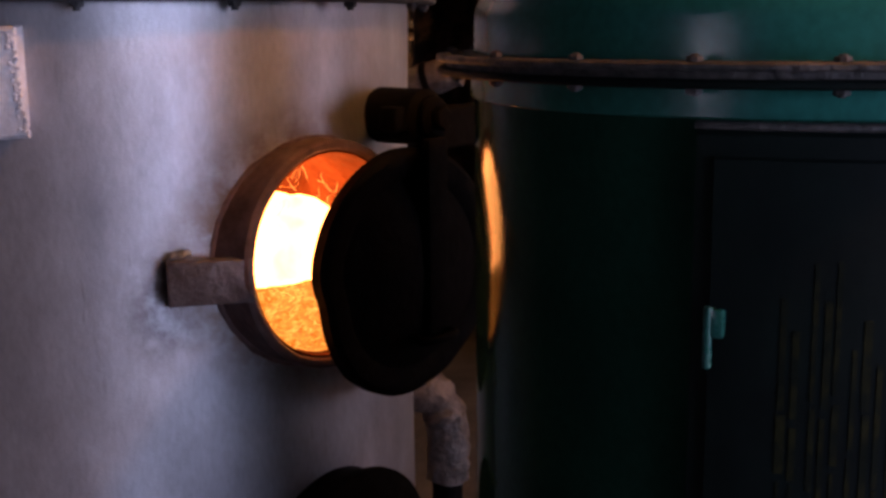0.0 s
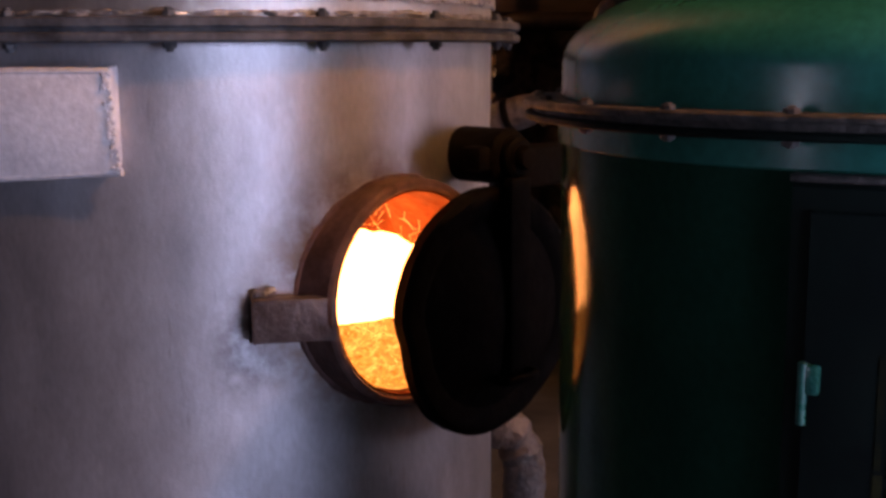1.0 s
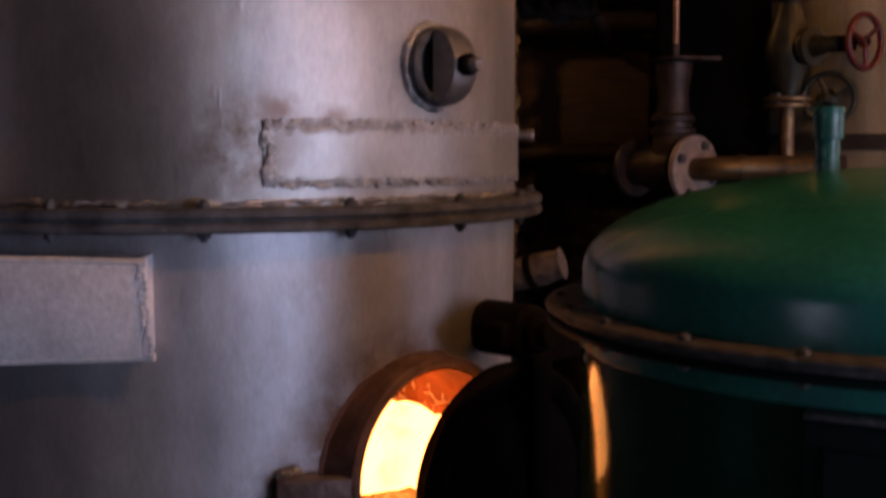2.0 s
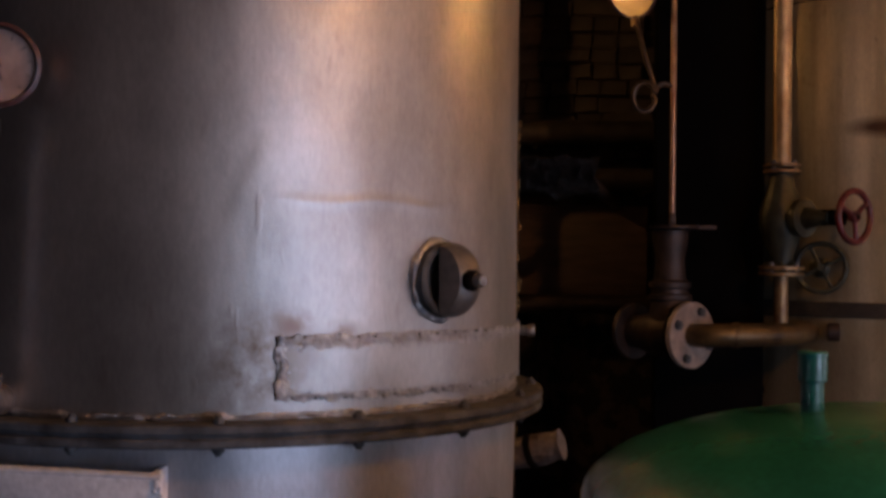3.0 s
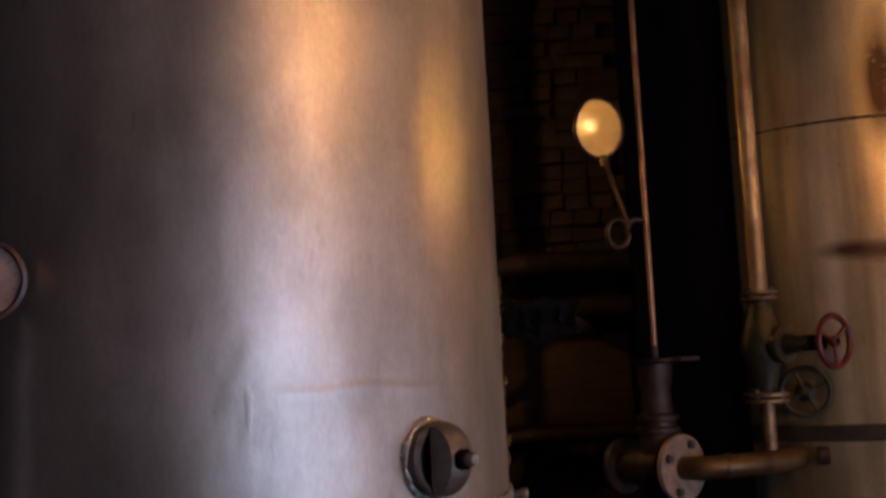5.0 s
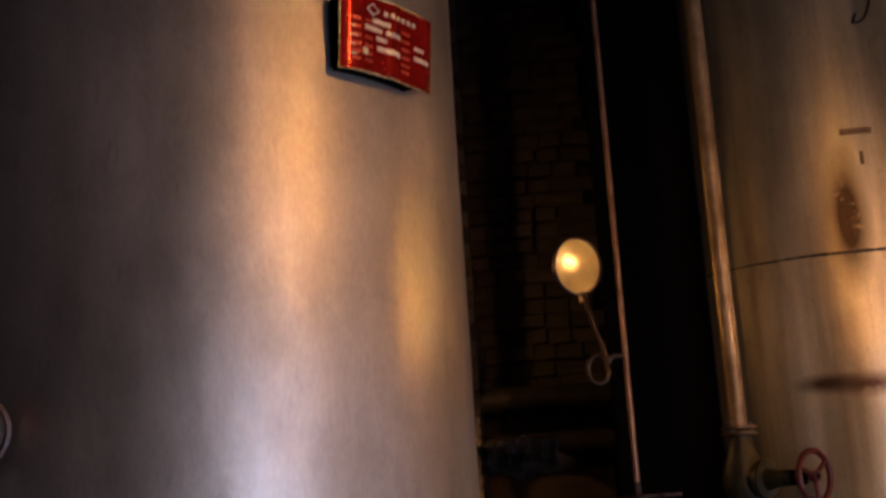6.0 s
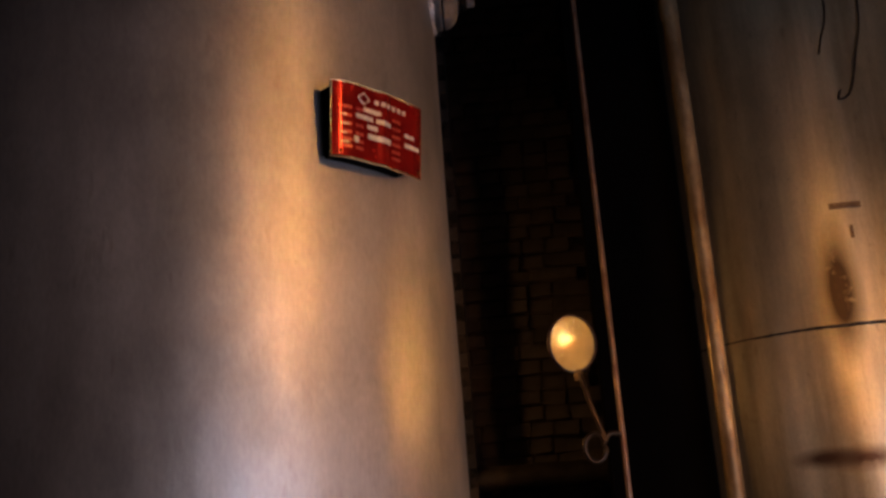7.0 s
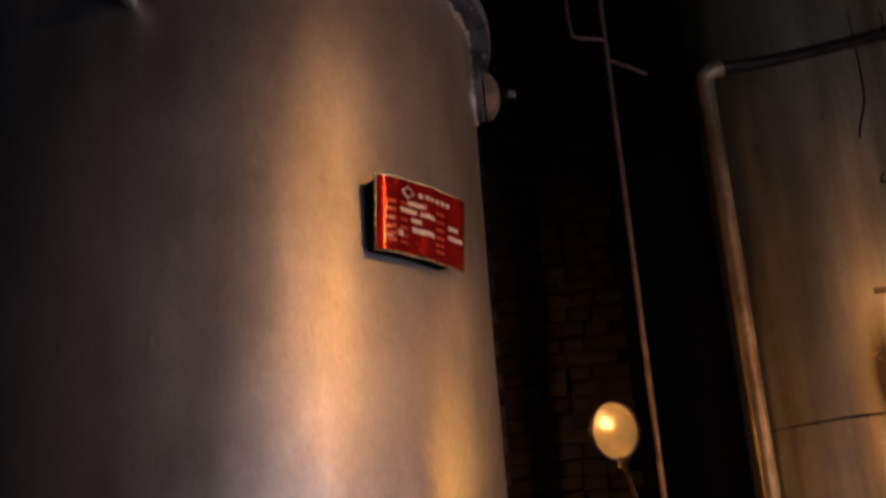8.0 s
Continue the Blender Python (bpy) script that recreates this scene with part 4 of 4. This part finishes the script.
def siphon_gauge():
    ob = thing("siphon_gauge", (0.335, 3.76, 2.12), "round cream-faced gauge on a looped siphon tube", "gauge")
    pts = [(TX, TY, 2.205), (0.365, TY - 0.005, 2.21), (0.342, TY - 0.01, 2.175)]
    for i in range(1, 13):
        a = radians(20 - 30 * i)
        pts.append((0.312 + 0.036 * math.cos(a), TY - 0.012 - 0.002 * i, 2.165 + 0.046 * math.sin(a)))
    pts += [(0.338, TY - 0.03, 2.22), (0.312, TY - 0.03, 2.30), (0.294, TY - 0.02, 2.38), (0.284, TY - 0.01, 2.42)]
    part("siphon", tube(pts, 0.0085, 12), M_SIPHON, ob, "looped siphon tube")
    part("gauge_nut", rod(0.014, 2.40, 2.435, 6, pose(0.282, TY - 0.005, 0)), M_OCHRE, ob)
    m = facing((0.268, TY - 0.02, 2.525), GAUGE_AZ, GAUGE_TILT)
    part("case", lathe([(0, -0.020), (0.086, -0.020), (0.095, -0.012), (0.096, 0.004), (0.100, 0.006), (0.100, 0.012), (0.096, 0.013), (0.094, 0.006), (0.094, 0.0), (0, 0.0)], 64, m), M_CASE, ob, "dark gauge case")
    part("dial", lathe([(0, 0.001), (0.0935, 0.001), (0.0935, 0.004), (0, 0.004)], 48, m), M_CREAM, ob, "cream dial face")
    prof = [(0, 0.0085), (0.06, 0.0082), (0.095, 0.0075), (0.095, 0.0060), (0, 0.0060)]
    g = part("glass", lathe(prof, 64, m), M_FOGGED, ob, "slightly fogged glass")
    g.visible_shadow = False


GAUGE_AZ, GAUGE_TILT = -57.30, -5.70


def angle_valve():
    ob = thing("safety_valve", (0.41, 3.79, 1.28), "brown cast-iron valve with a pale bolted flange", "valve")
    c = Vector((0.40, 3.79, 1.392))
    az = -48
    m = facing(c, az)
    part("tee_body", join(lathe([(0, -0.15), (0.055, -0.15), (0.06, -0.10), (0.075, -0.05), (0.078, 0.0), (0.07, 0.05), (0.058, 0.075), (0, 0.075)], 40, m)), M_BROWN, ob)
    part("neck", lathe([(0.07, 1.40), (0.066, 1.46), (0.062, 1.50), (0.072, 1.505), (0.072, 1.52), (0.06, 1.525), (0.06, 1.54), (0.07, 1.545), (0.07, 1.56), (0.052, 1.57), (0.048, 1.64), (0.056, 1.68), (0.060, 1.73), (0.030, 1.74), (0, 1.745)], 40, pose(0.405, 3.79, 0)), M_BROWN, ob, "ribbed brown valve neck")
    part("top_plate", join(rod(0.082, 1.735, 1.747, 32, pose(0.415, 3.785, 0), 0.003), box(0.14, 0.045, 0.012, 0.003, pose(0.48, 3.78, 1.742)), box(0.02, 0.02, 0.05, 0.003, pose(TX, TY, 1.765))), M_BROWN, ob)
    flange_disc(m @ pose(0, 0, 0.095, 0, 0, 20), 0.108, 0.022, 4, ob, M_PALEFLANGE, "flange", "pale painted bolted flange")
    part("gasket", moved(ring(0.03, 0.106, -0.006, 0.006, 40, None, 0.001), m @ pose(0, 0, 0.076)), M_CAST, ob)
    flange_disc(m @ pose(0, 0, -0.155, 0, 180, 10), 0.095, 0.022, 4, ob, M_BROWN, "flange", "brown back flange")


def cross_pipe():
    ob = thing("cross_pipe", (0.7, 3.70, 1.36), "ochre-stained steam pipe between valve and tank", "pipe")
    c = facing((0.40, 3.79, 1.392), -48) @ Vector((0, 0, 0.10))
    part("bend", tube([c, c + Vector((0.03, -0.034, 0.0)), (0.545, 3.655, 1.395), (0.62, 3.66, 1.397), (0.70, 3.70, 1.398), (0.77, 3.745, 1.398), (0.85, 3.83, 1.402), (0.93, 3.93, 1.404)], 0.037, 24), M_OCHRE, ob)
    part("collar", moved(ring(0.035, 0.041, -0.010, 0.010, 32), Matrix.Translation((0.60, 3.655, 1.397)) @ Vector((1, 0.1, 0)).to_track_quat("Z", "Y").to_matrix().to_4x4()), M_OCHRE, ob)
    part("end_cap", moved(rod(0.03, -0.02, 0.02, 20, None, 0.004), Matrix.Translation((0.935, 3.80, 1.405)) @ Vector((1, -0.2, 0)).to_track_quat("Z", "Y").to_matrix().to_4x4()), M_BROWN, ob)


def handwheel(parent, c, az, r, rim_r, material, spokes=3, label=""):
    m = facing(c, az)
    w = part("handwheel", join(tube([m @ Vector((r * math.cos(a), r * math.sin(a), 0)) for a in [2 * math.pi * i / 40 for i in range(41)]], rim_r, 12, 0, 1, False), rod(rim_r * 1.7, -0.015, 0.012, 16, m, 0.003)), material, parent, label)
    for k in range(spokes):
        a = 2 * math.pi * (k + 0.3) / spokes
        part("spoke", tube([m @ Vector((0.008 * math.cos(a), 0.008 * math.sin(a), 0)), m @ Vector((r * math.cos(a), r * math.sin(a), 0))], rim_r * 0.75, 10, 0, 0), material, w)


def globe_valve():
    ob = thing("stop_valve", (VX, VY, 1.40), "weathered stop valve with a red handwheel on its stem", "valve")
    up = pose(VX, VY, 0)
    part("foot_pipe", rod(0.024, 1.40, 1.60, 24, up), M_DULLBRASS, ob)
    flange_disc(up @ pose(0, 0, 1.592), 0.072, 0.014, 4, ob, M_DULLBRASS)
    flange_disc(up @ pose(0, 0, 1.612), 0.074, 0.014, 4, ob, M_DULLBRASS)
    flange_disc(up @ pose(0, 0, 1.925), 0.060, 0.012, 4, ob, M_DULLBRASS)
    flange_disc(up @ pose(0, 0, 1.945), 0.060, 0.012, 4, ob, M_DULLBRASS)
    part("valve_body", lathe([(0.034, 1.618), (0.040, 1.655), (0.056, 1.70), (0.070, 1.745), (0.072, 1.79), (0.058, 1.84), (0.042, 1.88), (0.036, 1.918)], 32, up), M_VALVE, ob, "grey-green valve body")
    az = -50
    m = facing((VX, VY, 1.772), az)
    part("bonnet", lathe([(0.045, 0.03), (0.045, 0.07), (0.061, 0.072), (0.061, 0.082), (0.055, 0.084), (0.061, 0.086), (0.061, 0.096), (0.036, 0.10), (0.03, 0.12), (0.026, 0.15), (0.020, 0.16), (0.020, 0.185), (0, 0.185)], 32, m), M_VALVE, ob)
    part("yoke", join(box(0.014, 0.05, 0.09, 0.003, m @ pose(0.0, 0.0, 0.20)), rod(0.009, 0.18, 0.29, 14, m)), M_CAST, ob)
    handwheel(ob, m @ Vector((0, 0, 0.275)), az, 0.079, 0.0105, M_RED, 3, "red painted handwheel")


M_DULLBRASS = simple("stained_brass", (0.30, 0.20, 0.10), (0.12, 0.07, 0.04), (0.3, 0.5), 0.7, 22, 0.6)
M_VALVE = simple("grey_green_valve_paint", (0.055, 0.055, 0.036), (0.022, 0.022, 0.016), (0.35, 0.55), 0.5, 20, 0.6)


def back_valve():
    ob = thing("rear_valve", (0.90, 3.86, 1.55), "dark grey-green valve with its handwheel against the tank", "valve")
    m = facing((0.905, 3.84, 1.615), -105)
    part("body", lathe([(0, -0.06), (0.04, -0.06), (0.045, -0.02), (0.03, 0.02), (0.012, 0.03), (0.012, 0.07), (0, 0.07)], 28, m), M_VALVE, ob)
    handwheel(ob, m @ Vector((0, 0, 0.06)), -105, 0.078, 0.009, M_VALVE, 4, "dark green handwheel")


def main_pipe():
    ob = thing("main_steam_pipe", (VX, VY, 1.95), "thick dull silver steam main turning at an elbow", "pipe")
    part("riser", tube([(VX, VY, 1.95), (VX, VY, 2.6), (VX + 0.003, VY, 3.2), (VX, VY, 3.76)], 0.030, 20, 0.0012), M_PIPE, ob)
    part("elbow", tube([(VX, VY, 3.72), (VX, VY, 3.81), (VX + 0.02, VY - 0.012, 3.84), (VX + 0.07, VY - 0.02, 3.85)], 0.034, 20), M_PIPE, ob)
    # Same main past the elbow; its dark underside is put into the brown colour.
    part("run", tube([(VX + 0.05, VY - 0.015, 3.85), (1.10, 3.71, 3.85), (1.6, 3.53, 3.85), (2.6, 3.1, 3.85)], 0.023, 20), M_BROWN, ob, "pipe run coloured dark brown for its shaded underside")


def right_tank():
    T = (1.270, 4.300)
    c = Matrix.Translation((T[0], T[1], 0))
    ob = thing("vertical_tank", (T[0], T[1], 0), "tall sheet-clad vertical tank with rust streaks", "tank")
    part("lower_cladding", shell(T, 0.600, 0.0, 1.455, [], 2.0, 0.05, dents=0.006), M_TANK, ob)
    part("middle_cladding", shell(T, 0.600, 1.50, 2.50, [], 2.0, 0.04, dents=0.014), M_TANK, ob, "dull silver cladding sheet")
    part("upper_cladding", shell(T, 0.602, 2.505, 4.65, [], 2.0, 0.04, dents=0.014), M_TANK, ob, "dull silver cladding sheet")
    part("crown", lathe([(0.602, 4.65), (0.58, 4.72), (0.45, 4.80), (0.2, 4.84), (0, 4.85)], 64, c), M_TANK, ob)
    part("seam", tube(arc_points(T, 0.602, -190, -30, 2.502, 60), 0.0055, 8, 0.002), M_SEAL, ob, "dark sheet seam")
    part("band", ring(0.58, 0.612, 1.452, 1.503, 96, c), M_SEAL, ob, "dark girdle band")
    part("patch_mark", curved_plate(T, 0.59, 0.612, -97, -87, 2.908, 2.928, 10, 0.001), M_STAIN, ob)
    part("patch_mark", curved_plate(T, 0.59, 0.612, -91.6, -90.6, 2.80, 2.845, 6, 0.001), M_STAIN, ob)
    part("wire", tube([on_axis(T, -87, 0.607, 4.0), on_axis(T, -87, 0.607, 3.67), on_axis(T, -90, 0.607, 3.55), on_axis(T, -91.5, 0.607, 3.49)], 0.0028, 8), M_BROWN, ob, "loose thin brown wire")
    part("wire", tube([on_axis(T, -75, 0.607, 4.0), on_axis(T, -75, 0.607, 3.66), on_axis(T, -79, 0.607, 3.48), on_axis(T, -83, 0.607, 3.34), on_axis(T, -87.5, 0.608, 3.31), on_axis(T, -86.5, 0.608, 3.345)], 0.0034, 8), M_BROWN, ob, "loose thin brown wire")


def upright_box():
    ob = thing("black_upright", (0.55, 3.98, 0), "flat black upright box closing the gap beside the tank", "duct")
    # Flat black box closing the gap between the riser and the main pipe.
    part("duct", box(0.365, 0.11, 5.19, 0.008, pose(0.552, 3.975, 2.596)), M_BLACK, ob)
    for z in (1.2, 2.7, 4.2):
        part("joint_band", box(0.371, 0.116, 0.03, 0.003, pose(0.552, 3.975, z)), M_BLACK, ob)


def wall_pipes():
    for y, z, r, mat, lab in ((5.06, 2.195, 0.055, M_PIPE_DULL, "dull grey horizontal pipe along the brick wall"), (5.06, 1.99, 0.05, M_PIPE_DULL, "dull grey horizontal pipe along the brick wall"), (5.08, 1.44, 0.04, M_BROWN, "brown horizontal pipe along the brick wall")):
        ob = thing("wall_pipe", (0.2, y, z - r), lab, "pipe", "pipes on the back wall")
        part("pipe", tube([(-1.6, y, z), (0.0, y, z), (0.95, y, z)], r, 20, 0.001), mat, ob)
        for x in (-0.05, 0.40):
            part("bracket", box(0.03, 0.16, 0.02, 0.003, pose(x, y + 0.06, z - r - 0.008)), M_CAST, ob)
    ob = thing("wrapped_valve", (0.02, 3.4, 1.84), "shiny black plastic-wrapped pipe fitting", "pipe")
    part("wrap", tube([(-0.36 + 0.0056 * i, 3.40, 1.882 + 0.004 * math.sin(i * 1.3)) for i in range(90)], 0.044, 28, 0.026, 0), M_SHINY, ob, "crinkled black wrap", False)
    part("pipe", tube([(0.1, 3.4, 1.882), (0.32, 5.19, 1.88)], 0.024, 16, 0, 0), M_BROWN, ob)
    ob = tagged(part("wall_board", box(0.62, 0.03, 0.40, 0.004, pose(0.14, 5.16, 1.68)), M_TIMBER, None), "brown board fixed on the brick wall", "board")


M_PIPE_DULL = simple("dull_wall_pipe", (0.055, 0.040, 0.032), (0.022, 0.016, 0.013), (0.5, 0.7), 0.3, 14)

thin_pipe()
siphon_gauge()
angle_valve()
cross_pipe()
globe_valve()
back_valve()
main_pipe()
right_tank()
upright_box()
wall_pipes()


def bulb(at, rim=-0.012):
    ob = thing("hanging_lamp", at, "unseen warm light bulb under a dark enamel shade on a cord", "lamp", "hanging lamps")
    x, y, z = at
    part("glass_bulb", lathe([(0, -0.075), (0.02, -0.07), (0.032, -0.045), (0.028, -0.02), (0.015, 0.0)], 24, pose(x, y, z + 0.045)), M_BULB, ob)
    part("socket", rod(0.018, 0.045, 0.14 + rim, 16, pose(x, y, z), 0.003), M_CAST, ob)
    part("shade", lathe([(0.024, 0.10), (0.05, 0.092), (0.13, 0.030), (0.15, 0.004), (0.153, 0.004), (0.133, 0.036), (0.052, 0.098), (0.024, 0.106)], 48, pose(x, y, z + rim)), M_GREEN_DARK, ob, "dark enamel shade")
    part("cord", tube([(x, y, z + 0.14), (x, y, ROOF)], 0.004, 8, 0, 0), M_CAST, ob)


bulb((1.42, 0.52, 3.05))
bulb((2.15, 2.92, 2.62), 0.045)
# Made-up lamp body for the added back wall fill.
bulb((-1.3, 4.1, 2.8), 0.045)

# ---- bricks of the back wall that show between the boilers ----


def bricks():
    rnd = random.Random(11)
    shapes = []
    for k in range(5):
        bm = box(0.222, 0.03, 0.064, 0.004, None, 1)
        for v in bm.verts:
            v.co += Vector((rnd.uniform(-1, 1), rnd.uniform(-1, 1), rnd.uniform(-1, 1))) * 0.007
        shapes.append(mesh_of("brick", bm, M_BRICK))
    half = []
    for k in range(3):
        bm = box(0.104, 0.03, 0.064, 0.004, None, 1)
        for v in bm.verts:
            v.co += Vector((rnd.uniform(-1, 1), rnd.uniform(-1, 1), rnd.uniform(-1, 1))) * 0.007
        half.append(mesh_of("brick", bm, M_BRICK))
    for j in range(50):
        z = 1.46 + 0.073 * j
        x = -0.42 + rnd.uniform(0.0, 0.1)
        while x < 0.36:
            me, w = (rnd.choice(half), 0.113) if rnd.random() < 0.68 else (rnd.choice(shapes), 0.230)
            piece("brick", me, pose(x + w / 2, Y1 - 0.008 + rnd.uniform(-0.008, 0.008), z + rnd.uniform(-0.005, 0.005), rnd.uniform(-3, 3), rnd.uniform(-2.5, 2.5), rnd.uniform(-2, 2)), wall_north)
            x += w



bricks()


def pilaster():
    ob = tagged(part("pilaster", box(0.5, 0.20, ROOF, 0.0, pose(-0.375, 5.1, ROOF / 2)), M_MORTAR, None, "", False), "dark brick pilaster on the back wall", "pilaster", "", "structure")
    rnd = random.Random(5)
    full = mesh_of("brick", box(0.222, 0.02, 0.064, 0.004, None, 1), M_BRICK)
    for j in range(40):
        z = 1.6 + 0.075 * j
        piece("brick", full, pose(-0.235 + (0.0 if j % 2 else -0.06) , 4.998 + rnd.uniform(-0.003, 0.003), z), ob)


pilaster()
